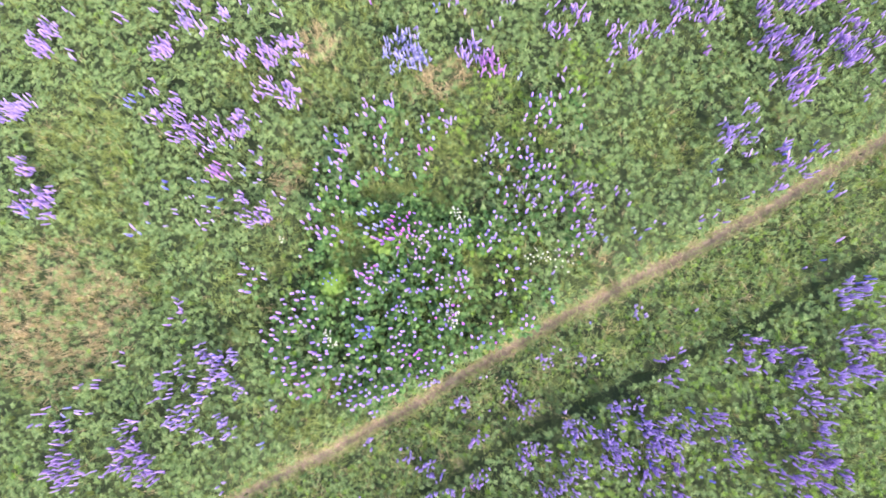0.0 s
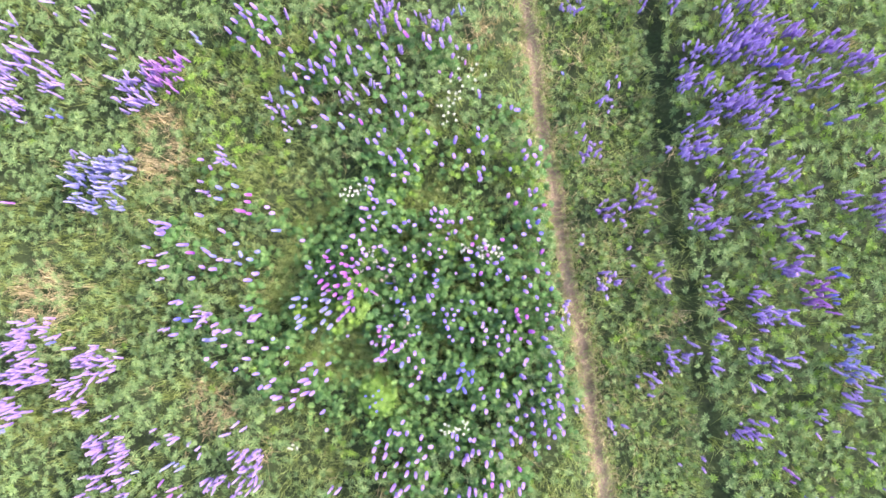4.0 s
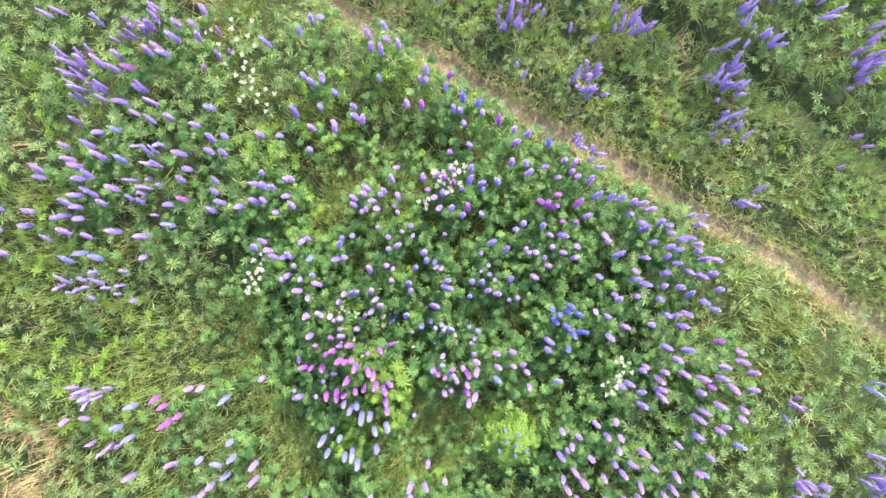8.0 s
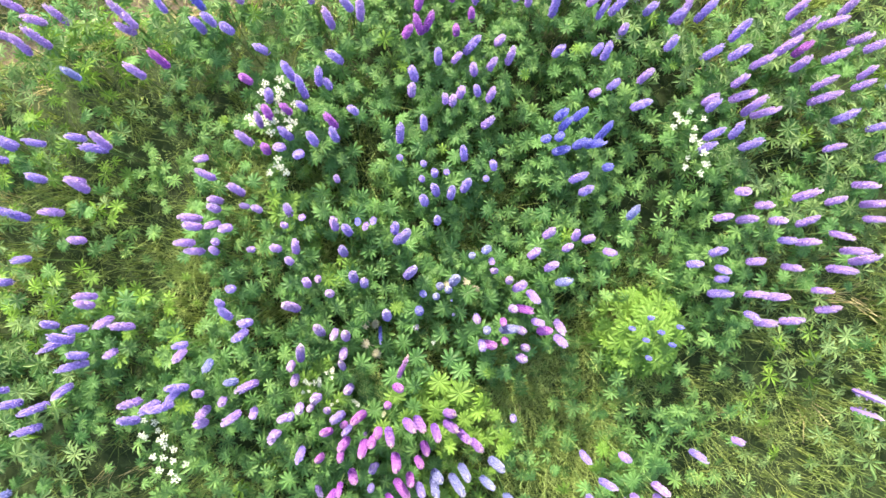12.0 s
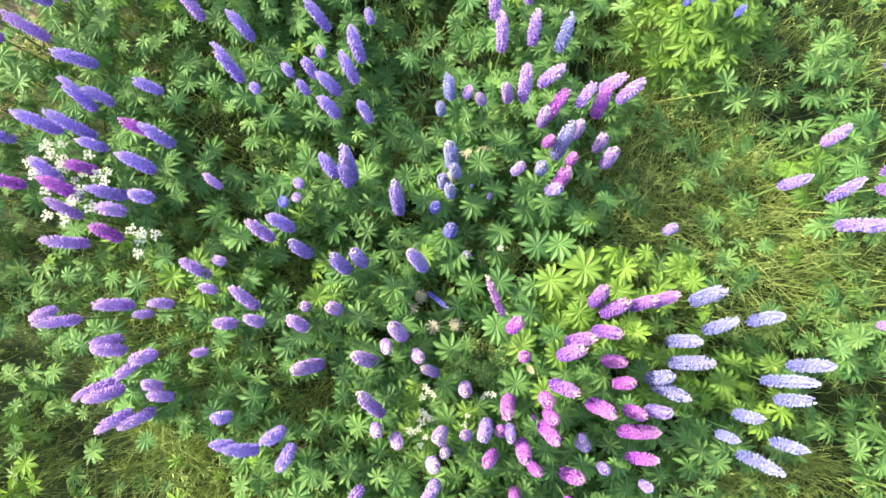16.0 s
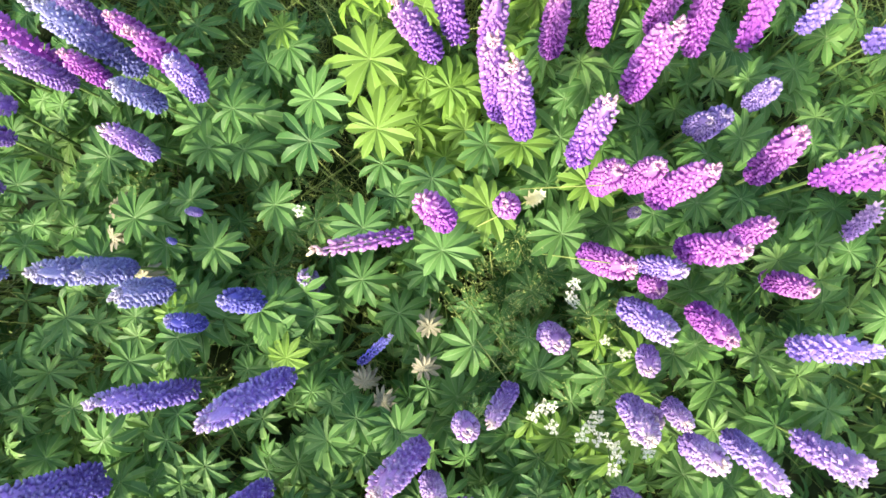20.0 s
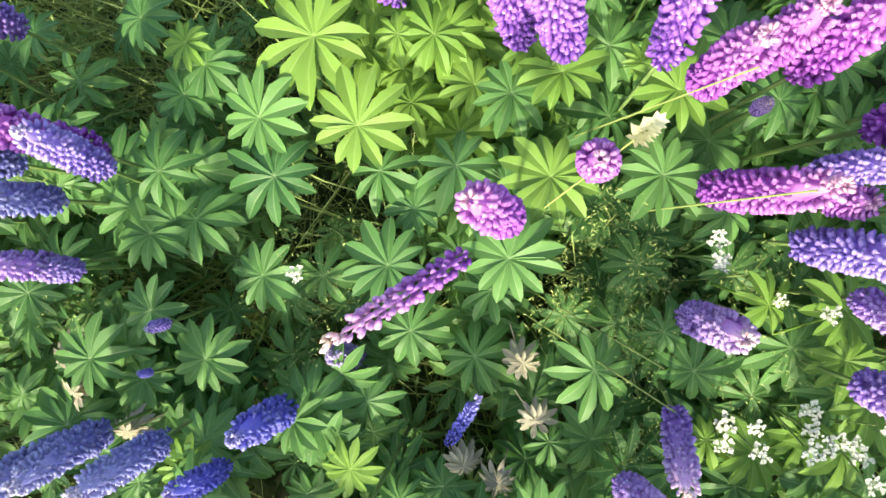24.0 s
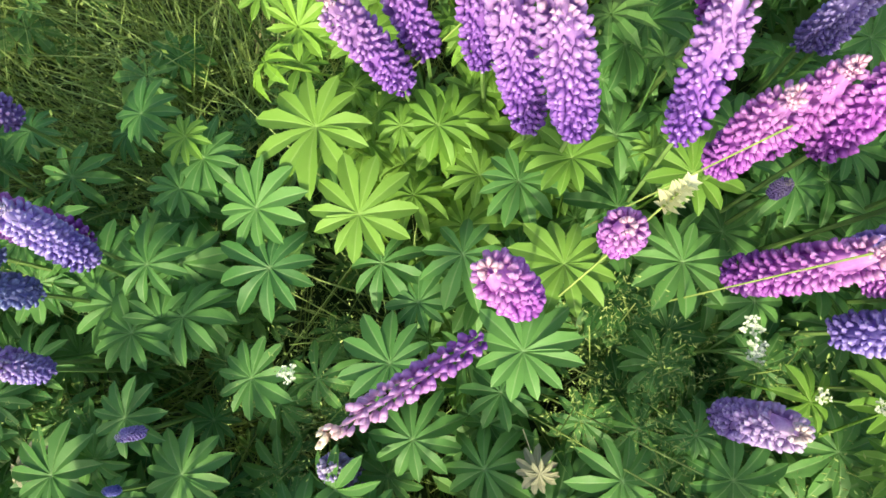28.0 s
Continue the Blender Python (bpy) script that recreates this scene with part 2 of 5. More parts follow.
DRIFTS_LILAC_B = [
    (-3.91, 5.19, 0.65, 40), (-1.62, 4.06, 0.33, 18), (-1.21, 4.93, 0.41, 18), (-0.53, 4.48, 0.33, 10), (-1.9, 6.05, 0.49, 20), (1.42, 4.89, 0.33, 9),
    (-2.64, -2.04, 0.49, 10), (2.05, -4.33, 0.49, 14), (6.06, 2.33, 0.78, 48), (7.62, 2, 0.67, 32), (6.7, -6.81, 0.39, 32), (4.1, -5.94, 0.39, 25),
    (7.3, -3.16, 0.5, 35), (7.61, -4.11, 0.28, 12), (-4.33, -4.43, 0.67, 19), (-5.68, -3.7, 0.67, 22), (-7.1, -3.72, 0.89, 40), (-8.68, -3.18, 1, 64),
    (-9.89, -2.63, 0.67, 48), (-8.58, -2.1, 0.67, 40), (-7.79, -0.26, 0.56, 19), (-6.61, 5.36, 0.89, 64), (-6.47, 3.03, 0.67, 24),
]
DRIFTS_PINK = [
    (-2.59, -3.86, 0.28, 22), (-0.56, -6.28, 0.2, 11), (-3.36, 0.23, 0.2, 8), (1.41, -1.1, 0.33, 12), (3.52, -2.94, 0.24, 10), (-0.82, 5.56, 0.24, 9),
]
DRIFTS_PALE = [
    (-0.95, -4.56, 0.53, 58), (-2.26, 0.85, 0.33, 8), (0.12, 6.39, 0.49, 18),
]
# patches of open grass: x, y, radius
GRASS_A = [
    (-0.23, -4.41, 0.93), (0.67, -5.4, 0.93), (-2.03, -4.16, 0.42), (-1.38, -4.03, 0.38), (2.1, -2.67, 0.42), (2.63, -0.75, 0.76),
    (-3.69, 0.84, 0.51), (-2.95, -3.01, 0.42), (0.04, -6.16, 0.68), (0.87, -4.1, 0.51), (1.64, -4.26, 0.51), (0.86, -1.06, 0.34),
    (2.44, -1.34, 0.51), (2.53, -4.86, 0.76), (0.39, -2.28, 0.34), (-3.93, 2.16, 0.51), (1.91, 2.04, 0.34), (2.17, 3.21, 0.42),
    (6.35, -4.34, 1.27), (7.71, -0.87, 1.73), (5.81, -1.17, 0.92), (3.5, -0.27, 0.81), (1.93, -2.75, 0.46), (6.2, -2.76, 0.92),
    (-3.58, 0.64, 0.46), (-5.81, -1.5, 0.81), (8.14, 0.47, 0.69), (2.49, 2.63, 0.58), (2.65, 2.47, 0.61), (2.96, -0.28, 0.9),
]
GRASS_B = [
    (1.05, -0.77, 0.49), (1.32, -0.46, 0.37), (-1.75, 0.74, 0.45), (-2, 0.43, 0.37), (-2.59, 0.3, 0.37), (-2.48, -0.79, 0.25),
    (0.54, -1.08, 0.2), (0.1, -1.89, 0.31), (0.24, -1.72, 0.16), (0.92, -0.67, 0.22), (1.15, -1.34, 0.16), (-0.56, 0.74, 0.12),
    (-0.19, 0.93, 0.12), (-0.4, 0.26, 0.09), (-0.25, -1.87, 0.24), (-0.88, 0.15, 0.12), (0.54, -1.96, 0.12), (0.68, 0.64, 0.12),
    (0.85, -0.42, 0.18), (0.65, -0.49, 0.09), (0.96, -0.23, 0.08), (-1.33, 0.98, 0.27), (-1.57, 0.39, 0.37), (-1.29, -0.06, 0.2),
    (-0.93, 1.52, 0.15), (0.32, -1.88, 0.25), (-0.39, -1.87, 0.25), (-0.09, -1.57, 0.11), (-1.97, 0.55, 0.3), (-1.65, 0.79, 0.26),
]
GRASS_C = [
    (-1.47, 0.26, 0.23), (1.95, -1.27, 0.4), (1.3, -0.48, 0.2), (1.29, -1.49, 0.23), (-2.41, -2.45, 0.97), (-1.53, -2.33, 0.85),
    (-1.76, -3.4, 0.85), (-1.04, -1.63, 0.46), (-0.48, -2.67, 0.57), (-3.19, -2.29, 0.51), (0.18, -2.13, 0.34),
    (-1.7, 0.9, 0.3), (-1.75, 0.41, 0.3), (-1.5, 1.2, 0.33), (-1.1, 1.13, 0.2), (-0.87, 0.88, 0.18), (-0.89, 0.53, 0.18), (-0.88, 0.22, 0.18),
    (-0.76, -0.13, 0.12), (-1.17, 0.73, 0.24), (0.9, -0.56, 0.14), (0.89, -0.81, 0.2), (0.49, 0.4, 0.13), (0.33, 0.36, 0.12), (2.44, 2.74, 0.3),
]
CLOSE_LIME_A = [
    (0.446, -0.593, 0.5, 0.083), (0.32, -0.523, 0.5, 0.07), (0.356, -0.667, 0.47, 0.041), (0.311, -0.696, 0.47, 0.059),
    (0.3, -0.603, 0.4, 0.053), (0.301, -0.713, 0.46, 0.066), (0.176, -0.753, 0.5, 0.044), (0.121, -0.739, 0.52, 0.058),
    (-0.018, -0.796, 0.54, 0.06), (0.04, -0.814, 0.5, 0.028), (-0.346, -0.677, 0.55, 0.052), (0.053, -0.614, 0.52, 0.065),
    (0.633, -0.48, 0.45, 0.038), (0.225, -0.674, 0.44, 0.046), (-0.408, -0.635, 0.5, 0.047), (-0.466, -0.602, 0.5, 0.055),
]
CLOSE_LIME_B = [
    (-0.495, -0.534, 0.46, 0.054), (-0.45, -0.522, 0.44, 0.051), (-0.284, -0.638, 0.5, 0.044), (-0.408, -0.461, 0.44, 0.051),
    (0.048, -0.081, 0.42, 0.047), (0.255, 0.06, 0.45, 0.046), (-0.356, -0.436, 0.42, 0.043),
]
CLOSE_GREEN_A = [
    (0.451, -0.451, 0.49, 0.068), (0.383, -0.394, 0.49, 0.072), (0.538, -0.299, 0.48, 0.061), (0.608, -0.359, 0.38, 0.049),
    (0.267, -0.488, 0.45, 0.063), (0.192, -0.471, 0.45, 0.052), (0.766, -0.328, 0.42, 0.056), (0.681, -0.184, 0.42, 0.047),
    (0.616, -0.217, 0.42, 0.052), (0.093, -0.823, 0.46, 0.07), (0.167, -0.686, 0.48, 0.061), (-0.143, -0.88, 0.48, 0.053),
    (-0.071, -0.704, 0.5, 0.063), (0.171, -0.556, 0.5, 0.063), (-0.175, -0.715, 0.48, 0.053), (0.172, -0.382, 0.48, 0.065),
]
CLOSE_GREEN_B = [
    (0.036, -0.491, 0.55, 0.067), (-0.153, -0.43, 0.48, 0.065), (-0.273, -0.51, 0.45, 0.059), (-0.233, -0.332, 0.38, 0.063),
    (-0.362, -0.614, 0.45, 0.063), (-0.205, -0.53, 0.46, 0.037),
]
CLOSE_DIM_A = [
    (0.336, -0.084, 0.42, 0.062), (0.401, 0.001, 0.42, 0.047), (0.129, -0.105, 0.42, 0.065), (0.088, -0.177, 0.4, 0.053),
    (0.08, -0.109, 0.42, 0.043), (0.335, -0.247, 0.42, 0.06), (0.271, 0.004, 0.4, 0.053), (0.622, -0.076, 0.42, 0.06),
    (-0.136, -0.596, 0.38, 0.054), (-0.246, -0.663, 0.4, 0.053), (-0.37, -0.528, 0.42, 0.06), (-0.449, -0.595, 0.45, 0.05),
    (-0.028, -0.078, 0.36, 0.055), (-0.325, -0.31, 0.38, 0.054), (-0.427, -0.405, 0.42, 0.056), (-0.507, -0.497, 0.42, 0.052),
]
CLOSE_DIM_B = [
    (0.877, -0.349, 0.42, 0.052), (0.788, -0.435, 0.35, 0.046), (0.622, -0.489, 0.34, 0.051), (-0.042, -0.925, 0.45, 0.063),
    (-0.174, -0.963, 0.48, 0.057), (-0.249, -0.909, 0.45, 0.05), (0.381, 0.121, 0.45, 0.05), (0.555, 0.147, 0.42, 0.052),
    (-0.043, -0.629, 0.36, 0.046), (0.017, -0.384, 0.34, 0.056), (-0.092, -0.465, 0.36, 0.055),
]


def path_side(x, y):
    """Metres from the middle of the footpath, positive beyond it, with a slight wander."""
    return (y - 2.43 - 0.285 * x - 0.05 * np.sin(0.8 * x + 0.5) - 0.018 * np.sin(3.1 * x)) * 0.962


def rut_side(x, y):
    """Metres from the overgrown rut that runs beside the footpath."""
    return (y - 4.10 - 0.27 * x + 0.07 * np.sin(0.45 * x + 2.0)) * 0.965


def wander(x, y, size, seed):
    """Smooth noise from -1 to 1, by a few crossed waves."""
    r = np.random.RandomState(seed)
    total = 0.0
    for _ in range(6):
        a, p, f = r.uniform(0, 2 * np.pi), r.uniform(0, 2 * np.pi), r.uniform(0.6, 1.7) / size
        total = total + np.sin((x * np.cos(a) + y * np.sin(a)) * f * 2 * np.pi + p)
    return total / 3.2


def blobs(x, y, rows, soft=0.35):
    """How far a place lies inside any of the round patches: 0 outside, 1 well inside."""
    best = np.zeros_like(np.asarray(x, float))
    for bx, by, br in rows:
        d = np.hypot(x - bx, y - by) / br
        best = np.maximum(best, np.clip((1.15 - d) / soft, 0, 1))
    return best


LIME = [(0.55, -1.0, 0.19), (0.45, -1.25, 0.15), (0.64, -1.2, 0.15), (0.40, -0.86, 0.12), (0.33, -0.56, 0.13), (0.52, -0.70, 0.10), (0.23, -0.70, 0.11), (0.47, -0.92, 0.11), (0.30, -1.15, 0.09), (0.56, -1.28, 0.15), (0.56, -1.47, 0.11), (0.76, -1.19, 0.11), (0.76, -0.79, 0.09), (1.32, -0.93, 0.15), (0.61, -0.71, 0.13)]
STRAW = [(-1.48, -4.04, 0.5), (-2.05, -4.04, 0.34), (2.17, -2.7, 0.42), (7.7, -0.9, 1.7), (6.6, -0.7, 1.0), (0.9, -5.5, 0.5), (-4.0, 0.58, 0.3), (-4.0, -1.85, 0.3), (2.69, 3.14, 0.2), (1.87, 3.03, 0.2)]
PALE_GREEN = [(-4.42, -3.35, 0.6), (-2.91, -2.69, 0.6), (-3.83, -1.15, 0.6), (-2.62, -3.60, 0.6), (-2.06, 0.73, 0.47), (-1.85, 1.34, 0.43), (-2.1, 0.02, 0.39), (-1.44, -0.18, 0.32), (-0.59, 0.54, 0.29), (-0.37, 0.25, 0.22), (-2.93, -2.18, 0.62), (-1.58, -2.62, 0.79), (2.58, -0.6, 0.43)]
HOLLOW = [(0.52, -0.12, 0.12), (0.37, -0.13, 0.11), (0.23, -0.23, 0.07), (0.65, -0.13, 0.08), (0.04, -0.27, 0.05), (-0.09, -0.21, 0.06), (0.74, -0.34, 0.11), (0.88, -0.32, 0.1)]
rng = np.random.RandomState(7)


def heart(x, y):
    """The oblong at the heart of the patch where every upper leaf is set one by one."""
    u, v = -0.84 * (x - 0.16) - 0.54 * (y + 0.42), -0.54 * (x - 0.16) + 0.84 * (y + 0.42)
    return (np.abs(u) < 0.64) & (np.abs(v) < 0.36)


def central(x, y):
    """The central patch, whose spikes are set one by one."""
    u, v = 0.975 * (x - 0.25) + 0.22 * (y - 0.49), -0.22 * (x - 0.25) + 0.975 * (y - 0.49)
    return (np.abs(u) < 2.9) & (np.abs(v) < 1.55)


def ground_height(x, y):
    near = np.hypot(x, y) < 16
    dip = 0.05 * np.exp(-((path_side(x, y) / 0.2) ** 2)) + 0.13 * np.exp(-((rut_side(x, y) / 0.15) ** 2))
    return (0.03 * wander(x, y, 2.2, 3) - dip) * near

# ---- small shapes, as arrays of corners, triangles and uv ----
def join_shapes(shapes):
    v, f, u, n = [], [], [], 0
    for a, b, c in shapes:
        v.append(a), f.append(b + n), u.append(c)
        n += len(a)
    return np.concatenate(v), np.concatenate(f), np.concatenate(u)


def tube(a, b, ra, rb, sides=4):
    a, b = np.array(a, float), np.array(b, float)
    way = (b - a) / np.linalg.norm(b - a)
    side = np.cross(way, (0.3, 0.9, 0.2))
    side /= np.linalg.norm(side)
    up = np.cross(way, side)
    ang = np.arange(sides) * 2 * np.pi / sides
    ring = np.cos(ang)[:, None] * side + np.sin(ang)[:, None] * up
    v = np.concatenate([a + ring * ra, b + ring * rb])
    f = []
    for i in range(sides):
        j = (i + 1) % sides
        f += [(i, j, sides + j), (i, sides + j, sides + i)]
    return v, np.array(f), np.full((len(v), 2), 0.3)


def leaflet(length, width, stations, rise, droop, fold, turn):
    """One finger of a palmate leaf: widest past its middle, folded along the midrib, pointed, arching down."""
    v, f, u = [], [], []
    for s in stations:
        w = width * (np.sin(np.pi * min(s, 0.999) ** 1.5) ** 0.9) * 0.52 + 0.0012
        x, z = s * length, rise * s * length - droop * s * s * length
        v += [(x, w, z + fold * w), (x, 0, z), (x, -w, z + fold * w)]
        u += [(s, 0), (s, 0.5), (s, 1)]
    v, u = v[:-2], u[:-2]
    v[-1] = (length, 0, (rise - droop) * length)
    u[-1] = (1, 0.5)
    n = len(stations)
    for i in range(n - 2):
        a, b = 3 * i, 3 * i + 3
        f += [(a, a + 1, b + 1), (a, b + 1, b), (a + 1, a + 2, b + 2), (a + 1, b + 2, b + 1)]
    a, tip = 3 * (n - 2), 3 * (n - 1)
    f += [(a, a + 1, tip), (a + 1, a + 2, tip)]
    v = np.array(v)
    c, s = np.cos(turn), np.sin(turn)
    v = np.stack([v[:, 0] * c - v[:, 1] * s, v[:, 0] * s + v[:, 1] * c, v[:, 2]], 1)
    return v, np.array(f), np.array(u, float)


def palm_leaf(r, fingers, length, stations, stalk=0.0):
    """A lupin leaf: a wheel of leaflets round the end of its stalk, radius about length."""
    out = []
    first, rise, droop = r.uniform(0, 6.3), r.uniform(0.15, 0.5), r.uniform(0.25, 0.7)
    for i in range(fingers):
        size = length * (0.86 + 0.14 * np.cos(2 * np.pi * i / fingers)) * r.uniform(0.92, 1.05)
        out.append(leaflet(size, size * r.uniform(0.23, 0.30), stations, rise + r.uniform(-0.08, 0.08), droop + r.uniform(-0.12, 0.12), r.uniform(0.2, 0.6), first + 2 * np.pi * (i + r.uniform(-0.14, 0.14)) / fingers))
    if stalk:
        out.append(tube((0, 0, 0), (r.uniform(-0.05, 0.05), r.uniform(-0.05, 0.05), -stalk), 0.0022, 0.003, 3))
    return join_shapes(out)


def creased(shape):
    """Parts the two halves of each leaflet at the midrib, so that each half is smooth and the fold stays sharp."""
    v, f, u = shape
    rib = np.abs(u[:, 1] - 0.5) < 1e-6
    right = u[f][:, :, 1].max(1) > 0.5001
    f = np.where(right[:, None] & rib[f], f + len(v), f)
    v, u = np.concatenate([v, v]), np.concatenate([u, u])
    used, f = np.unique(f, return_inverse=True)
    return v[used], f.reshape(-1, 3), u[used]


def flat_leaf(r, fingers, length):
    """The same leaf for the wide field, one folded diamond a leaflet."""
    out = []
    first, rise, droop = r.uniform(0, 6.3), r.uniform(0.1, 0.5), r.uniform(0.2, 0.7)
    for i in range(fingers):
        a, s = first + 2 * np.pi * (i + r.uniform(-0.2, 0.2)) / fingers, length * r.uniform(0.75, 1.1)
        w, m = s * 0.125, 0.58 * s
        v = np.array([(0, 0, 0), (m, w, rise * m - droop * 0.36 * s + 0.2 * w), (s, 0, (rise - droop) * s), (m, -w, rise * m - droop * 0.36 * s + 0.2 * w)])
        c, d = np.cos(a), np.sin(a)
        v = np.stack([v[:, 0] * c - v[:, 1] * d, v[:, 0] * d + v[:, 1] * c, v[:, 2]], 1)
        out.append((v, np.array([(0, 2, 1), (0, 3, 2)]), np.array([(0, 0.5), (0.6, 0), (1, 0.5), (0.6, 1)])))
    return join_shapes(out)


def floret(at, out, size, up, cheap=False, rise=0.42):
    """A pea flower: a plump rounded bloom that stands out and up from the axis, with a pale mark on its upper petal."""
    side = np.array((-out[1], out[0], 0.0))
    way = np.array((out[0], out[1], rise))
    way *= 1.08 / np.linalg.norm(way)
    if cheap:
        mid = at + way * size * 0.6
        v = [at, mid + side * size * 0.36, mid - side * size * 0.36, mid + np.array((0, 0, size * 0.36)) - way * size * 0.08, at + way * size]
        return np.array(v), np.array([(0, 1, 3), (0, 3, 2), (4, 3, 1), (4, 2, 3)]), np.array([(up, 0.0), (up, 0.05), (up, 0.05), (up, 0.3), (up, 0.2)])
    lift = np.cross(way, side)
    lift *= (1 if lift[2] > 0 else -1) / np.linalg.norm(lift)
    v, u = [at], [(up, 0.0)]
    for along, wide in ((0.45, 0.36), (0.84, 0.28)):
        for p, q in ((0.0, 1.0), (0.9, -0.45), (-0.9, -0.45)):
            v.append(at + way * size * along + (side * p + lift * q) * size * wide)
            u.append((up, 0.15 if q > 0 else 0.0))
    v.append(at + way * size)
    u.append((up, 1.0))
    f = []
    for k in range(3):
        n = (k + 1) % 3
        f += [(0, 1 + n, 1 + k), (1 + k, 1 + n, 4 + n), (1 + k, 4 + n, 4 + k), (4 + k, 4 + n, 7)]
    return np.array(v), np.array(f), np.array(u, float)


def spike_width(s):
    """The outline of a flower spike along its length: a short foot, an even column and a rounded tip."""
    return min(1.0, 0.72 + 2.2 * s) * (1.0 if s < 0.58 else math.sqrt(max(0.0, 1.0 - ((s - 0.58) / 0.455) ** 2)) * 0.8 + 0.2)


def spike(r, length, radius, rings, around, cheap=False, gaps=0.05, core=0.5, stations=(0.0, 0.35, 0.7, 0.9), sides=5):
    """A flower spike from its lowest ring of florets up to the tip of closed buds, crowded round a core of inner petals."""
    bend, twist = r.uniform(-0.016, 0.016, 2) * length / 0.23, r.uniform(0.3, 0.6)
    out = []
    for p, q in zip(stations, stations[1:]):
        a, b = (bend[0] * p * p, bend[1] * p * p, p * length), (bend[0] * q * q, bend[1] * q * q, q * length)
        piece = tube(a, b, radius * core * spike_width(p), radius * core * spike_width(q) * (0.25 if q == stations[-1] else 1.0), sides)
        piece[2][:sides], piece[2][sides:] = (p, 0.0), (q, 0.0)
        out.append(piece)
    for i in range(rings):
        s = (i + 0.5) / rings
        taper = spike_width(s)
        for k in range(around if s < 0.8 else max(4, around - 3)):
            if r.rand() < gaps:
                continue
            a = 2 * np.pi * (k + twist * i + r.uniform(-0.22, 0.22)) / around
            way = np.array((np.cos(a), np.sin(a), 0.0))
            axis = np.array((bend[0] * s * s, bend[1] * s * s, s * length * 0.96 + r.uniform(-0.4, 0.4) * length / rings))
            root = 0.2 if s > 0.9 else 0.36 if cheap else 0.52 if core > 0.6 else 0.3
            out.append(floret(axis + way * radius * taper * root, way, radius * (0.35 + 0.65 * taper) * (r.uniform(0.54, 0.72) if cheap else r.uniform(0.40, 0.56) if core > 0.6 else r.uniform(0.5, 0.7)), s * (0.9 if cheap else 0.99), cheap, 0.35 + r.uniform(-0.15, 0.25) + 3.5 * max(0.0, s - 0.7)))
    return join_shapes(out)


def tuft(r, blades, height, width, spread, joints=2):
    """A tuft of arching grass blades."""
    out = []
    for _ in range(blades):
        a, lean, h = r.uniform(0, 6.3), spread * r.uniform(0.3, 1.2), height * r.uniform(0.55, 1.1)
        way, side = np.array((np.cos(a), np.sin(a), 0)), np.array((-np.sin(a), np.cos(a), 0))
        foot = np.array((*r.uniform(-0.05, 0.05, 2), 0.0))
        v, u = [], []
        for j in range(joints):
            s = j / joints
            p = foot + way * lean * h * s * s + np.array((0, 0, h * (s - 0.25 * lean * s * s)))
            v += [p - side * width * (1 - 0.4 * s) / 2, p + side * width * (1 - 0.4 * s) / 2]
            u += [(s, 0.3), (s, 0.7)]
        v.append(foot + way * lean * h * 1.1 + np.array((0, 0, h * (1 - 0.38 * lean))))
        u.append((1, 0.5))
        f = []
        for j in range(joints - 1):
            f += [(2 * j, 2 * j + 1, 2 * j + 3), (2 * j, 2 * j + 3, 2 * j + 2)]
        f.append((2 * joints - 2, 2 * joints - 1, 2 * joints))
        out.append((np.array(v), np.array(f), np.array(u, float)))
    return join_shapes(out)


def sprig(r, height, beads, bead=0.007):
    """A loose panicle: a thin stem with small pale flower heads or seeds."""
    lean = r.uniform(-0.12, 0.12, 2)
    out = [tube((0, 0, 0), (*lean, height), 0.0016, 0.001, 3)]
    for _ in range(beads):
        s = r.uniform(0.55, 1.05)
        c = np.array((lean[0] * s + r.uniform(-0.035, 0.035), lean[1] * s + r.uniform(-0.035, 0.035), height * s))
        d = r.uniform(-1, 1, (2, 3)) * bead * np.array([[1.3], [0.45]])
        v = np.array([c - d[0], c + d[1], c + d[0], c - d[1]])
        out.append((v, np.array([(0, 1, 2), (0, 2, 3)]), np.array([(0, 0), (1, 0), (1, 1), (0, 1)], float)))
    return join_shapes(out)


def umbel(r, radius):
    """The flat white head of cow parsley: small crowded clusters on thin rays."""
    out = []
    for i in range(8):
        a, d = 2.4 * i, radius * np.sqrt(i / 8)
        c = np.array((d * np.cos(a), d * np.sin(a), -0.15 * d))
        out.append(tube((0, 0, -radius * 0.9), c, 0.0009, 0.0007, 3))
        for k in range(8):
            p = c + np.array((*r.uniform(-0.0058, 0.0058, 2), r.uniform(-0.003, 0.003)))
            e = 0.0034
            ang = r.uniform(0, 6.3) + np.arange(5) * 2 * np.pi / 5
            tip = r.normal(0, 0.35, 2)
            ring = np.stack([np.cos(ang) * e, np.sin(ang) * e], 1)
            v = np.concatenate([[p], p + np.concatenate([ring, (0.0012 + ring @ tip)[:, None]], 1)])
            f = np.array([(0, 1 + j, 1 + (j + 1) % 5) for j in range(5)])
            out.append((v, f, np.full((6, 2), 0.8)))
    return join_shapes(out)


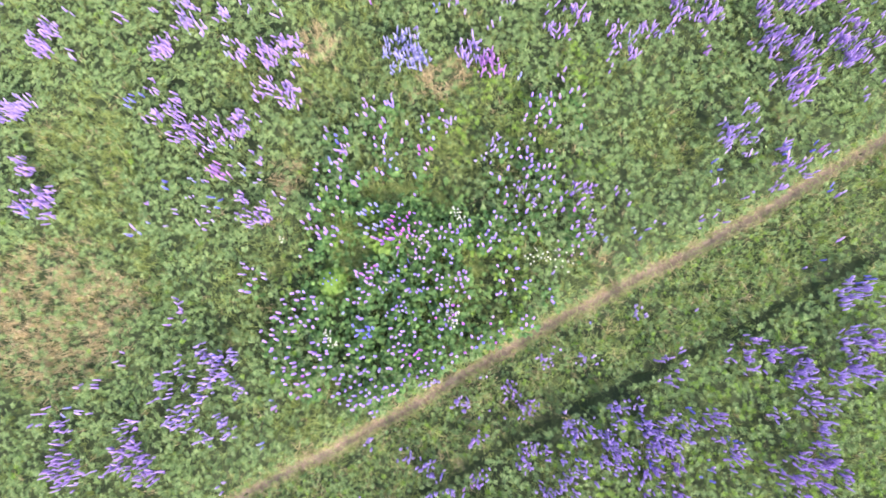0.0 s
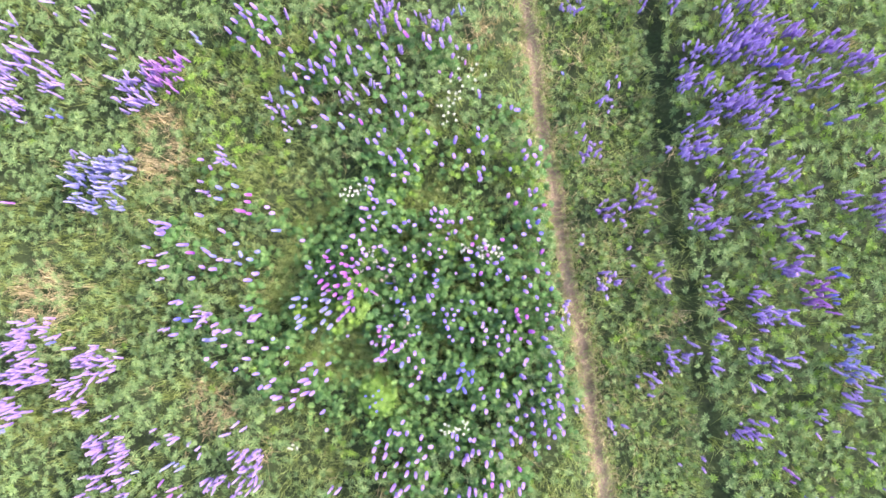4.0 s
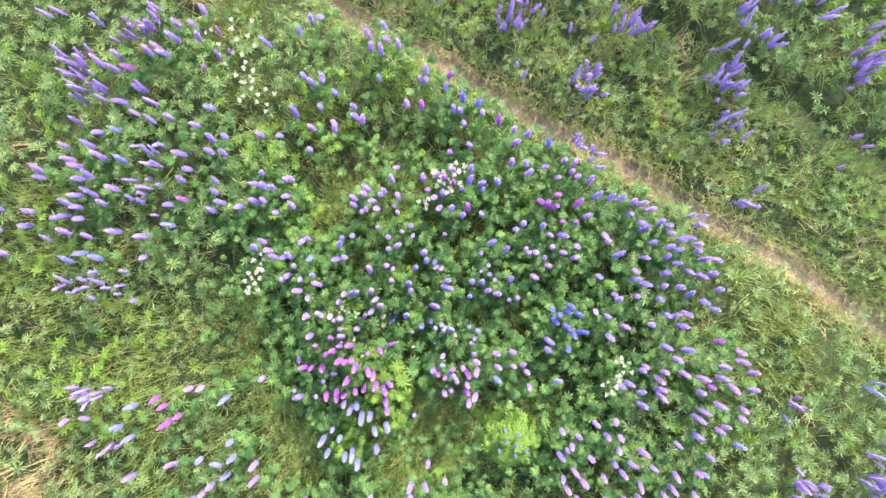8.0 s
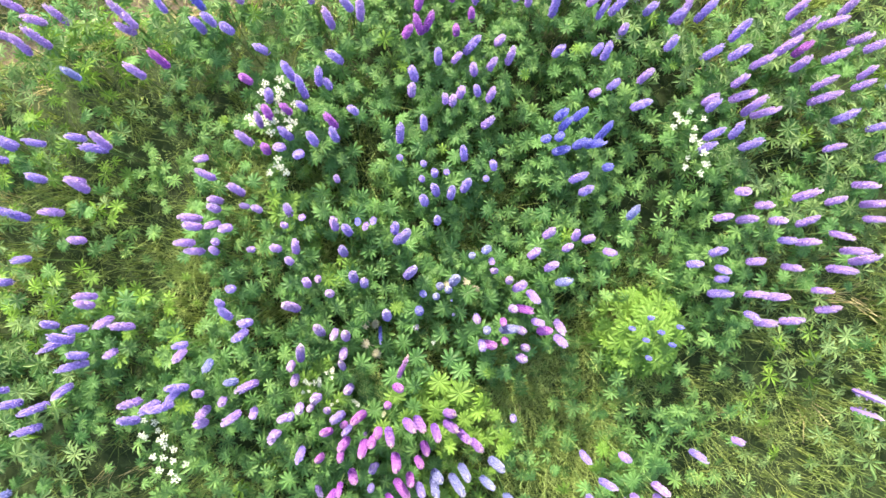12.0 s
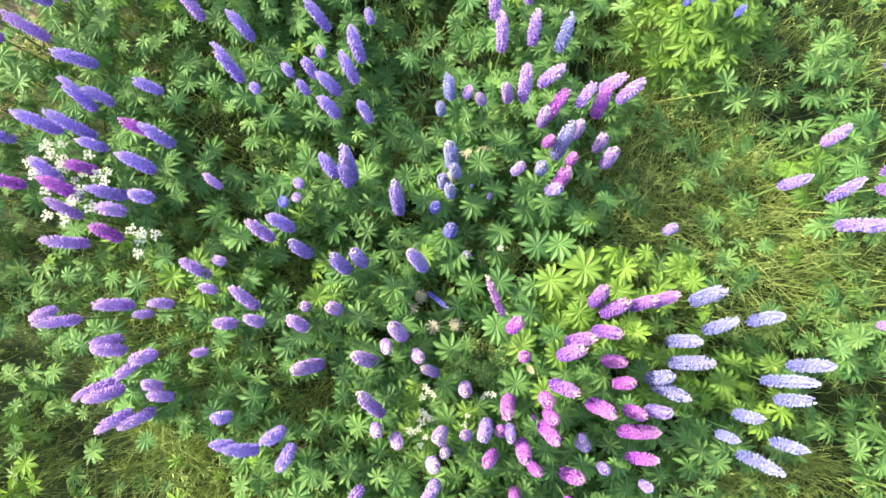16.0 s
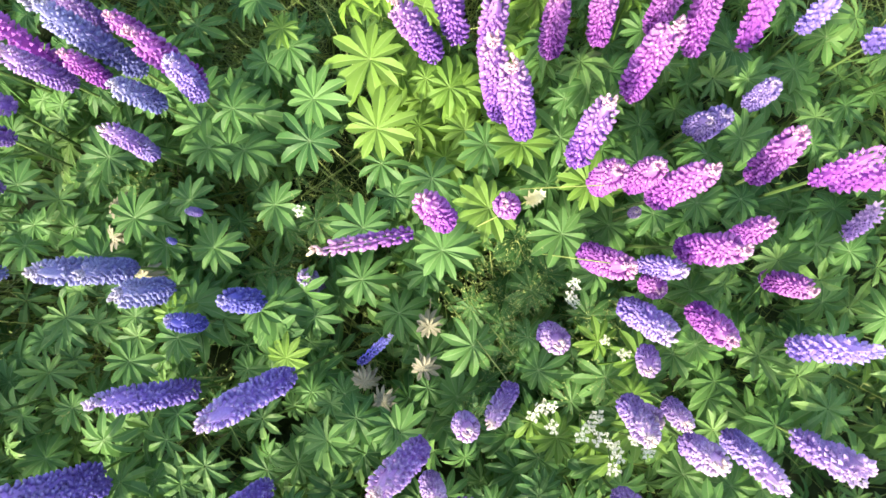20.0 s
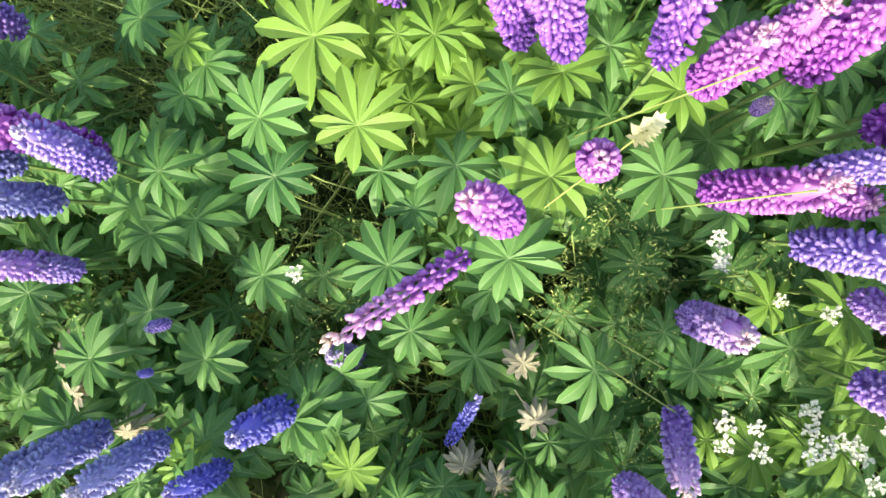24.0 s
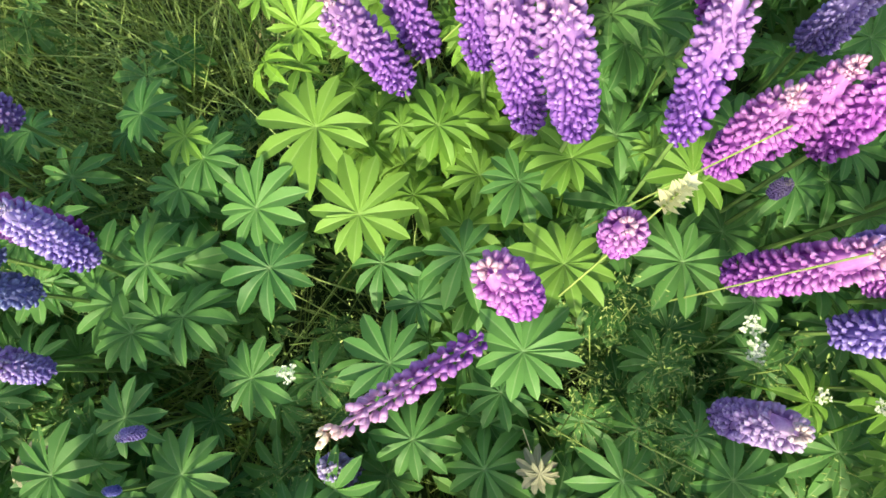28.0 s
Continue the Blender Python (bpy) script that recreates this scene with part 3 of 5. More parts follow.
def as_mesh(name, shape, mat, smooth=False):
    v, f, u = shape
    me = bpy.data.meshes.new(name)
    me.vertices.add(len(v))
    me.vertices.foreach_set("co", np.ascontiguousarray(v, np.float32).ravel())
    me.loops.add(3 * len(f))
    me.loops.foreach_set("vertex_index", np.ascontiguousarray(f, np.int32).ravel())
    me.polygons.add(len(f))
    me.polygons.foreach_set("loop_start", np.arange(0, 3 * len(f), 3, dtype=np.int32))
    me.uv_layers.new(name="UVMap").data.foreach_set("uv", np.ascontiguousarray(u[f.ravel()], np.float32).ravel())
    me.polygons.foreach_set("use_smooth", np.full(len(f), smooth))
    me.update(calc_edges=True)
    me.materials.append(mat)
    return me


def strewn(shapes, at, scale, r, tilt=0.25):
    """Many copies of some shapes as one big shape: places (n, 3), sizes (n,)."""
    out = []
    pick = r.randint(0, len(shapes), len(at))
    for k, (v, f, u) in enumerate(shapes):
        p, s = at[pick == k], scale[pick == k]
        n = len(p)
        if not n:
            continue
        a, tx, ty = r.uniform(0, 2 * np.pi, n), r.normal(0, tilt, n), r.normal(0, tilt, n)
        c, d = np.cos(a), np.sin(a)
        x, y, z = (v[None, :, i] * s[:, None] for i in range(3))
        x, y = x * c[:, None] - y * d[:, None], x * d[:, None] + y * c[:, None]
        z2 = z - x * tx[:, None] - y * ty[:, None]
        x, y = x + z * tx[:, None], y + z * ty[:, None]
        w = np.stack([x + p[:, :1], y + p[:, 1:2], z2 + p[:, 2:]], -1).reshape(-1, 3)
        ff = (f[None] + (np.arange(n) * len(v))[:, None, None]).reshape(-1, 3)
        out.append((w, ff, np.tile(u, (n, 1))))
    return join_shapes(out)


def stuff(name, shape, mat, label, category):
    return tagged(new(name, as_mesh(name, shape, mat)), label, category, kind="stuff")


# ---- ground and footpath ----
def build_ground():
    steps = np.concatenate([[-420, -160, -70, -34, -20], np.arange(-13, 13.01, 0.25), [20, 34, 70, 160, 420]])
    gx, gy = np.meshgrid(steps, steps, indexing="ij")
    n = len(steps)
    z = ground_height(gx, gy)
    v = np.stack([gx, gy, z], -1).reshape(-1, 3)
    i = (np.arange(n - 1)[:, None] * n + np.arange(n - 1)).ravel()
    f = np.concatenate([np.stack([i, i + n, i + n + 1], 1), np.stack([i, i + n + 1, i + 1], 1)])
    tagged(new("ground", as_mesh("ground", (v, f, v[:, :2] * 0.1), SOIL)), "dark mossy meadow soil under the plants", "ground", kind="structure")


def build_footpath():
    xs = np.arange(-14, 12, 0.06)
    mid = 2.43 + 0.285 * xs + 0.05 * np.sin(0.8 * xs + 0.5) + 0.018 * np.sin(3.1 * xs)
    r = np.random.RandomState(11)
    half = 0.165 + 0.02 * wander(xs, xs * 0, 1.3, 5) + 0.012 * wander(xs, xs * 0, 0.3, 8) + r.uniform(-0.012, 0.012, len(xs))
    v, cols = [], (-1.0, -0.55, 0.0, 0.55, 1.0)
    for c in cols:
        px, py = xs - 0.285 * c * half, mid + c * half
        z = ground_height(px, py) + (-0.01 if abs(c) > 0.9 else 0.016) + 0.004 * wander(xs, xs * 0 + c, 0.35, 6)
        v.append(np.stack([px, py, z], 1))
    v = np.concatenate(v)
    n = len(xs)
    f = []
    for k in range(4):
        i = np.arange(n - 1) + k * n
        f += [np.stack([i, i + 1, i + n + 1], 1), np.stack([i, i + n + 1, i + n], 1)]
    tagged(new("footpath", as_mesh("footpath", (v, np.concatenate(f), v[:, :2] * 0.2), DIRT)), "narrow trodden footpath of bare tan earth", "path", kind="structure")


build_ground()
build_footpath()

# ---- lupins of the central patch, plant by plant ----
SIZES = ((0.23, 1.0), (0.17, 0.95), (0.28, 1.02))
SPIKES = {c: [as_mesh("flower_spike", spike(rng, k, 0.0242 * w, int(k * 122), 12, gaps=0.1, core=0.62), PETAL[c], True) for k, w in SIZES] for c in PETAL}
OUTER_SPIKES = {c: [as_mesh("flower_spike", spike(rng, k, 0.0240 * w, int(k * 85), 9, True), PETAL[c]) for k, w in SIZES] for c in PETAL}
LOOSE_SPIKES = {c: [as_mesh("flower_spike", spike(rng, k, 0.024, int(k * 105), 9, False, 0.15, 0.16), PETAL[c], True) for k, w in SIZES] for c in ("faded", "blue")}
SPIKE_LONG = (0.23, 0.17, 0.28)
STEM = as_mesh("stem", tube((0, 0, 0), (0, 0, 1), 0.0042, 0.0032, 5), LEAF["stem"])
FINE = (0.0, 0.32, 0.6, 0.86, 1.0)
LEAVES = {k: [as_mesh("leaf", creased(palm_leaf(rng, n, 0.078, FINE, 0.16)), LEAF[m], True) for n in (9, 10, 10, 11, 12)] for k, m in (("green", "near"), ("lime", "lime"), ("withered", "withered"))}
PLANTS = []
LABELS = {
    "violet": "violet-blue lupin with tall flower spikes and palmate leaves",
    "blue": "deep blue lupin with flower spikes above green palmate leaves",
    "purple": "purple lupin with loose flower spikes and palmate leaves",
    "lilac": "lilac lupin with pale-tipped flower spikes and palmate leaves",
    "pink": "magenta-pink lupin with flower spikes above palmate leaves",
    "sunlit_lilac": "lilac lupin with cream-tipped flower spikes, the tips whitened as if sunlit",
    "faded": "pink lupin with a long spike fading to cream at its tip",
    "pale": "pale blue lupin with whitish flower spikes and bright leaves",
}


def child(name, mesh, parent, m):
    ob = new(name, mesh)
    ob.parent = parent
    ob.matrix_parent_inverse = parent.matrix_basis.inverted()
    ob.matrix_basis = m
    return ob


def turned(x, y, z, yaw, lean_x=0.0, lean_y=0.0, scale=1.0, scale_z=None):
    return Matrix.LocRotScale((x, y, z), Euler((lean_x, lean_y, yaw)), (scale, scale, scale if scale_z is None else scale_z))


def plant_near(x, y, colour, reach=0.24):
    """The plant of that colour whose crown lies close by, or a new one."""
    for p in PLANTS:
        if p["colour"] == colour and np.hypot(p["x"] - x, p["y"] - y) < reach and p["count"] < 9:
            return p
    base = new("lupin_plant")
    base.matrix_basis = pose(x, y, 0.0)
    tagged(base, LABELS[colour], "lupin", "lupins of the central patch")
    PLANTS.append({"colour": colour, "x": x, "y": y, "base": base, "count": 0, "tops": []})
    return PLANTS[-1]


def add_leaf(p, x, y, z, size, kind="", tilt=0.28):
    kind = kind or ("lime" if rng.rand() < blobs(np.array([x]), np.array([y]), LIME, 0.25)[0] else "green")
    child("leaf", LEAVES[kind][rng.randint(5)], p["base"], turned(x, y, z, rng.uniform(0, 6.3), rng.normal(0, tilt), rng.normal(0, tilt), size))


def set_spike(p, colour, foot, way, kinds, fat=1.0):
    """A flower spike with its foot there, reaching along way, and the stem under it."""
    long = way.length
    k = 1 if long < 0.19 else 0 if long < 0.255 else 2
    wide = min(1.08, max(0.85, long / 0.22)) * rng.uniform(0.95, 1.05) * fat
    turn = way.to_track_quat("Z", "Y").to_matrix().to_4x4() @ Matrix.Rotation(rng.uniform(0, 6.3), 4, "Z")
    child("flower_spike", kinds[colour][k], p["base"], Matrix.Translation(foot) @ turn @ Matrix.Diagonal((wide, wide, long / SPIKE_LONG[k], 1)))
    crown = Vector((p["x"] + 0.65 * (foot.x - p["x"]), p["y"] + 0.65 * (foot.y - p["y"]), 0))
    rise = foot + way * 0.05 - crown
    child("stem", STEM, p["base"], Matrix.Translation(crown) @ rise.to_track_quat("Z", "Y").to_matrix().to_4x4() @ Matrix.Diagonal((1, 1, rise.length, 1)))
    p["count"] += 1
    p["tops"].append((foot.x, foot.y))


def spike_at(colour, x, y, z, dx, dy, dz, loose=False, fat=1.0):
    kinds = LOOSE_SPIKES if loose else SPIKES if np.hypot(x - 0.16, y + 0.42) < 0.78 else OUTER_SPIKES
    set_spike(plant_near(x, y, colour), colour, Vector((x, y, z)), Vector((dx, dy, dz)), kinds, fat)


def plant_spikes(colour, places, tip=0.83):
    for x, y in places:
        long = rng.uniform(0.20, 0.29)
        lean = rng.normal(0, 0.1, 2) * long
        foot = Vector((x - lean[0] / 2, y - lean[1] / 2, tip + rng.uniform(-0.07, 0.07) - long))
        set_spike(plant_near(x, y, colour), colour, foot, Vector((*lean, long)), OUTER_SPIKES)


# flower spikes at the heart of the patch: foot x, y, z and the way to the tip
spike_at("pale", 0.637, -0.977, 0.535, 0.048, 0.013, 0.254)
spike_at("pale", 0.727, -1.187, 0.535, 0.046, 0.016, 0.253)
spike_at("pale", 0.585, -1.084, 0.534, 0.053, -0.001, 0.261)
spike_at("pale", 0.457, -1.014, 0.535, 0.042, -0.008, 0.250)
spike_at("pale", 0.404, -1.075, 0.533, 0.056, -0.028, 0.268)
spike_at("pale", 0.299, -1.051, 0.539, 0.041, 0.001, 0.239)
spike_at("pale", 0.295, -1.083, 0.535, 0.013, -0.039, 0.250)
spike_at("pale", 0.707, -1.409, 0.531, 0.052, -0.008, 0.270)
spike_at("pale", 0.593, -1.371, 0.534, 0.076, -0.026, 0.293)
spike_at("pale", 0.575, -1.453, 0.538, 0.033, 0.004, 0.240)
spike_at("pale", 0.428, -1.372, 0.548, 0.009, 0.002, 0.215)
spike_at("pale", 0.448, -1.543, 0.544, 0.013, -0.002, 0.223)
spike_at("pale", 0.325, -1.370, 0.559, 0.000, 0.013, 0.194)
spike_at("pale", 0.324, -1.489, 0.532, 0.040, -0.031, 0.268)
spike_at("purple", 0.520, -0.866, 0.538, 0.036, 0.010, 0.241)
spike_at("purple", 0.441, -0.813, 0.536, 0.047, 0.004, 0.249)
spike_at("purple", 0.362, -0.700, 0.540, 0.035, 0.031, 0.238)
spike_at("purple", 0.363, -0.758, 0.537, 0.047, 0.003, 0.246)
spike_at("purple", 0.289, -0.780, 0.538, 0.035, -0.026, 0.244)
spike_at("pink", 0.232, -0.883, 0.544, 0.020, -0.003, 0.223)
spike_at("pink", 0.197, -0.973, 0.544, 0.032, 0.013, 0.224)
spike_at("pink", 0.077, -1.107, 0.539, 0.068, -0.007, 0.250)
spike_at("pink", 0.153, -1.066, 0.547, 0.017, 0.001, 0.217)
spike_at("violet", 0.211, -1.126, 0.543, 0.014, -0.008, 0.224)
spike_at("pink", 0.027, -1.192, 0.540, 0.058, -0.009, 0.244)
spike_at("pink", -0.282, -1.168, 0.539, -0.019, -0.016, 0.235)
spike_at("lilac", -0.482, -0.922, 0.551, 0.013, -0.008, 0.208)
spike_at("violet", -0.109, -1.379, 0.536, -0.014, -0.026, 0.245)
spike_at("violet", -0.012, -1.284, 0.566, 0.006, 0.031, 0.184)
spike_at("violet", -0.062, -1.019, 0.555, 0.018, 0.026, 0.202)
spike_at("violet", -0.196, -1.402, 0.575, 0.012, 0.041, 0.172)
spike_at("lilac", -0.252, -0.336, 0.551, 0.008, -0.034, 0.210)
spike_at("lilac", -0.387, -0.250, 0.537, -0.006, 0.064, 0.257)
spike_at("lilac", -0.508, -0.403, 0.551, 0.037, 0.117, 0.267)
spike_at("lilac", -0.411, -0.609, 0.552, 0.011, -0.008, 0.206)
spike_at("lilac", -0.556, -0.421, 0.558, 0.018, -0.009, 0.197)
spike_at("lilac", -0.531, -0.498, 0.554, 0.024, -0.026, 0.205)
spike_at("lilac", -0.538, -0.102, 0.533, -0.040, 0.042, 0.268)
spike_at("violet", -0.553, -0.726, 0.559, 0.022, 0.009, 0.195)
spike_at("lilac", -0.658, 0.253, 0.546, -0.008, -0.000, 0.218)
spike_at("lilac", -0.581, 0.175, 0.551, 0.010, 0.005, 0.209)
spike_at("lilac", -0.557, 0.238, 0.536, 0.032, 0.055, 0.260)
spike_at("lilac", -0.600, 0.464, 0.534, 0.010, 0.033, 0.251)
spike_at("lilac", -0.617, 0.392, 0.576, 0.014, -0.014, 0.169)
spike_at("lilac", -0.482, 0.040, 0.538, 0.026, 0.048, 0.248)
spike_at("lilac", -0.516, 0.446, 0.571, 0.011, -0.013, 0.176)
spike_at("lilac", -0.776, 0.480, 0.558, 0.013, 0.000, 0.196)
spike_at("lilac", -0.844, 0.499, 0.587, 0.012, -0.013, 0.154)
spike_at("lilac", -0.801, 0.248, 0.583, 0.016, -0.017, 0.159)
spike_at("lilac", -0.415, 0.090, 0.568, 0.019, -0.027, 0.182)
spike_at("lilac", -0.343, -0.007, 0.549, 0.020, 0.009, 0.214)
spike_at("lilac", -0.325, 0.386, 0.533, 0.003, 0.035, 0.254)
spike_at("violet", -0.266, 0.233, 0.540, -0.002, 0.018, 0.233)
spike_at("violet", -0.244, 0.358, 0.537, 0.005, 0.023, 0.240)
spike_at("violet", -0.145, 0.050, 0.536, 0.015, 0.041, 0.250)
spike_at("violet", -0.205, 0.079, 0.535, -0.002, 0.038, 0.249)
spike_at("lilac", -0.320, 0.670, 0.564, 0.013, -0.009, 0.186)
spike_at("violet", 0.067, 0.320, 0.533, 0.045, 0.038, 0.266)
spike_at("violet", 0.030, 0.373, 0.537, 0.005, 0.022, 0.240)
spike_at("violet", 0.039, 0.317, 0.538, 0.036, 0.015, 0.241)
spike_at("blue", -0.194, 0.439, 0.579, 0.025, -0.043, 0.167)
spike_at("violet", -0.098, 0.445, 0.583, 0.011, -0.039, 0.160)
spike_at("lilac", -0.139, 0.415, 0.582, 0.011, -0.039, 0.162)
spike_at("violet", 0.440, 0.827, 0.538, -0.024, 0.020, 0.238)
spike_at("violet", 0.439, 0.638, 0.531, 0.007, 0.031, 0.260)
spike_at("violet", 0.361, 0.591, 0.536, -0.005, 0.022, 0.243)
spike_at("violet", 0.262, 0.724, 0.547, -0.008, 0.004, 0.215)
spike_at("violet", 0.276, 0.610, 0.539, -0.016, 0.017, 0.235)
spike_at("violet", 0.196, 0.780, 0.583, -0.011, -0.016, 0.159)
spike_at("violet", 0.189, 0.688, 0.565, -0.011, -0.010, 0.185)
spike_at("violet", 0.207, 0.550, 0.539, -0.007, 0.016, 0.234)
spike_at("violet", 0.284, 0.436, 0.548, -0.003, 0.003, 0.214)
spike_at("violet", 0.331, 0.732, 0.622, -0.007, -0.018, 0.114)
spike_at("violet", 0.567, 0.701, 0.587, -0.011, -0.014, 0.154)
spike_at("violet", 0.052, 0.808, 0.640, 0.004, -0.016, 0.096)
spike_at("pale", 0.573, 0.270, 0.541, 0.005, 0.011, 0.228)
spike_at("pale", 0.497, 0.245, 0.570, -0.013, -0.016, 0.178)
spike_at("lilac", 0.612, 0.218, 0.581, -0.020, -0.022, 0.162)
spike_at("lilac", 0.640, 0.156, 0.574, -0.041, -0.014, 0.174)
spike_at("lilac", 0.721, 0.092, 0.553, -0.015, 0.008, 0.204)
spike_at("lilac", 0.742, -0.072, 0.545, 0.001, 0.011, 0.221)
spike_at("pink", 0.690, -0.140, 0.565, -0.014, -0.020, 0.185)
spike_at("pale", 0.689, -0.200, 0.532, 0.058, 0.027, 0.278)
spike_at("pale", 0.596, -0.199, 0.555, -0.011, 0.003, 0.202)
spike_at("pink", 0.703, -0.256, 0.563, -0.018, -0.005, 0.188)
spike_at("pink", 0.592, -0.285, 0.537, 0.029, 0.005, 0.241)
spike_at("lilac", 0.789, -0.194, 0.554, -0.003, -0.005, 0.203)
spike_at("lilac", 0.818, -0.298, 0.553, -0.006, 0.003, 0.204)
spike_at("lilac", 0.793, -0.362, 0.543, 0.011, 0.006, 0.225)
spike_at("lilac", 0.537, -0.130, 0.564, -0.021, -0.018, 0.187)
spike_at("violet", 0.760, -0.714, 0.563, -0.017, 0.010, 0.188)
spike_at("lilac", 1.036, -1.524, 0.592, -0.009, 0.015, 0.147)
spike_at("purple", 0.184, -0.731, 0.571, 0.049, 0.010, 0.300)
spike_at("purple", 0.126, -0.738, 0.615, 0.041, 0.017, 0.275)
spike_at("purple", 0.025, -0.777, 0.652, 0.030, -0.036, 0.220)
spike_at("pink", -0.033, -0.797, 0.590, 0.004, 0.005, 0.224)
spike_at("pink", -0.184, -1.042, 0.578, 0.036, 0.004, 0.250)
spike_at("pink", -0.242, -0.916, 0.655, 0.009, -0.006, 0.164)
spike_at("pink", -0.209, -0.841, 0.638, -0.017, 0.002, 0.247)
spike_at("pink", -0.361, -0.967, 0.527, -0.009, 0.022, 0.200)
spike_at("pink", -0.129, -0.722, 0.508, -0.041, 0.025, 0.282)
spike_at("violet", -0.199, -0.778, 0.601, -0.016, -0.006, 0.174)
spike_at("pink", -0.225, -0.760, 0.615, -0.018, 0.007, 0.081)
spike_at("lilac", -0.215, -0.568, 0.468, -0.010, -0.005, 0.227)
spike_at("lilac", -0.332, -0.690, 0.588, 0.005, 0.028, 0.160)
spike_at("pink", -0.309, -0.795, 0.633, -0.027, 0.029, 0.212)
spike_at("violet", -0.251, -0.713, 0.551, -0.032, -0.002, 0.267)
spike_at("violet", -0.471, -0.903, 0.609, 0.023, -0.022, 0.222)
spike_at("sunlit_lilac", -0.385, -0.607, 0.598, -0.003, 0.007, 0.219)
spike_at("sunlit_lilac", -0.427, -0.668, 0.604, 0.011, 0.023, 0.178)
spike_at("sunlit_lilac", -0.481, -0.649, 0.658, 0.017, 0.008, 0.212)
spike_at("sunlit_lilac", -0.577, -0.739, 0.551, -0.004, 0.024, 0.210)
spike_at("sunlit_lilac", -0.623, -0.833, 0.550, -0.013, 0.016, 0.221)
spike_at("violet", 0.003, -0.138, 0.643, 0.014, 0.048, 0.279)
spike_at("violet", 0.104, 0.107, 0.451, 0.047, 0.047, 0.266)
spike_at("violet", 0.537, -0.123, 0.525, -0.021, -0.010, 0.114)
spike_at("violet", 0.134, -0.174, 0.225, 0.055, -0.048, 0.219)
spike_at("blue", 0.183, -0.095, 0.378, 0.009, -0.013, 0.246)
spike_at("blue", 0.204, 0.009, 0.470, 0.005, -0.014, 0.159)
spike_at("pale", 0.384, 0.073, 0.475, 0.023, 0.035, 0.259)
spike_at("pale", 0.310, 0.051, 0.426, 0.005, 0.007, 0.227)
spike_at("pink", 0.066, -0.927, 0.642, 0.041, -0.023, 0.267)
spike_at("sunlit_lilac", -0.255, -0.451, 0.531, -0.001, 0.066, 0.176)
spike_at("lilac", -0.234, -0.260, 0.622, 0.014, 0.043, 0.237)
spike_at("pink", -0.110, -0.853, 0.627, 0.002, -0.025, 0.245)
spike_at("pink", -0.067, -0.849, 0.584, 0.005, 0.001, 0.224)
spike_at("violet", -0.072, -1.150, 0.505, 0.002, 0.020, 0.189)
spike_at("pink", -0.242, -1.095, 0.633, 0.003, -0.016, 0.188)
spike_at("lilac", -0.404, -1.176, 0.440, 0.044, -0.024, 0.160)
spike_at("violet", -0.042, -1.007, 0.560, -0.006, 0.030, 0.181)
spike_at("blue", -0.052, -0.205, 0.420, 0.012, -0.105, 0.080, loose=True, fat=0.62)
spike_at("sunlit_lilac", -0.306, -0.224, 0.557, 0.014, -0.036, 0.193)
spike_at("pale", 0.362, 0.033, 0.547, -0.009, -0.003, 0.193)
spike_at("pale", 0.287, -0.007, 0.547, -0.002, -0.005, 0.198)
spike_at("violet", 0.564, -0.274, 0.552, 0.005, -0.030, 0.206)
spike_at("pink", 0.022, -0.628, 0.690, 0.000, 0.007, 0.110, fat=1.15)
spike_at("pink", 0.062, -0.527, 0.680, 0.045, 0.008, 0.150, fat=1.3)
spike_at("faded", 0.078, -0.472, 0.720, 0.049, 0.146, 0.100, loose=True, fat=0.86)
spike_at("violet", 0.396, -0.120, 0.480, 0.003, 0.003, 0.050, fat=0.5)
spike_at("blue", 0.383, -0.035, 0.460, 0.002, 0.002, 0.034, fat=0.35)
spike_at("lilac", -0.115, -0.835, 0.520, -0.004, -0.003, 0.050, fat=0.55)

# flower spikes further out in the central patch: x, y
plant_spikes("violet", [
    (0.05, 0.95), (0.19, 1), (0.59, 0.76),
])
plant_spikes("blue", [
    (0.99, 1.08), (1.02, 1.03), (1.1, 1.08), (1.27, 1), (1.13, 0.93), (1.2, 0.92), (0.9, 0.92), (1.01, 0.88),
    (0.99, 0.95), (1.3, 0.79),
])
plant_spikes("violet", [
    (1.09, 0.7), (1.16, 0.64),
])
plant_spikes("pale", [
    (1.42, 0.51),
])
plant_spikes("violet", [
    (0.12, 1.28), (0.5, 1.21),
])
plant_spikes("lilac", [
    (0.11, 1.19), (0.35, 1.13), (0.31, 1.13), (0.4, 1.18), (0.56, 1.01), (0.58, 1.18),
])
plant_spikes("lilac", [
    (2.24, 0.58), (2.14, 0.5), (2.3, 0.49), (2.46, 0.64), (2.49, 0.49), (2.62, 0.61), (2.06, 0.65), (1.97, 0.5),
    (2.5, 0.37), (2.19, 0.24), (2.39, 0.21), (2.15, 0.05), (2.31, 0.04), (2.53, 0.08), (2.34, -0.1), (2.24, -0.12),
    (2.67, 0.41), (2.56, -0.03),
])
plant_spikes("violet", [
    (2.36, 0.37), (1.95, 0.3), (1.96, 0.19), (1.8, 0.22), (1.97, 0.13), (1.99, 0.05), (2.1, -0.07),
])
plant_spikes("lilac", [
    (0.95, 0.38), (1.1, 0.37), (1.18, 0.35), (1.04, 0.3), (1.27, 0.27), (0.85, 0.26), (0.95, 0.19),
])
plant_spikes("pale", [
    (1.04, 0.09),
])
plant_spikes("lilac", [
    (0.77, 0.07), (0.84, 0.01), (0.87, -0.14), (1.01, -0.17), (1, -0.24),
])
plant_spikes("pink", [
    (0.81, -0.07), (0.92, -0.19),
])
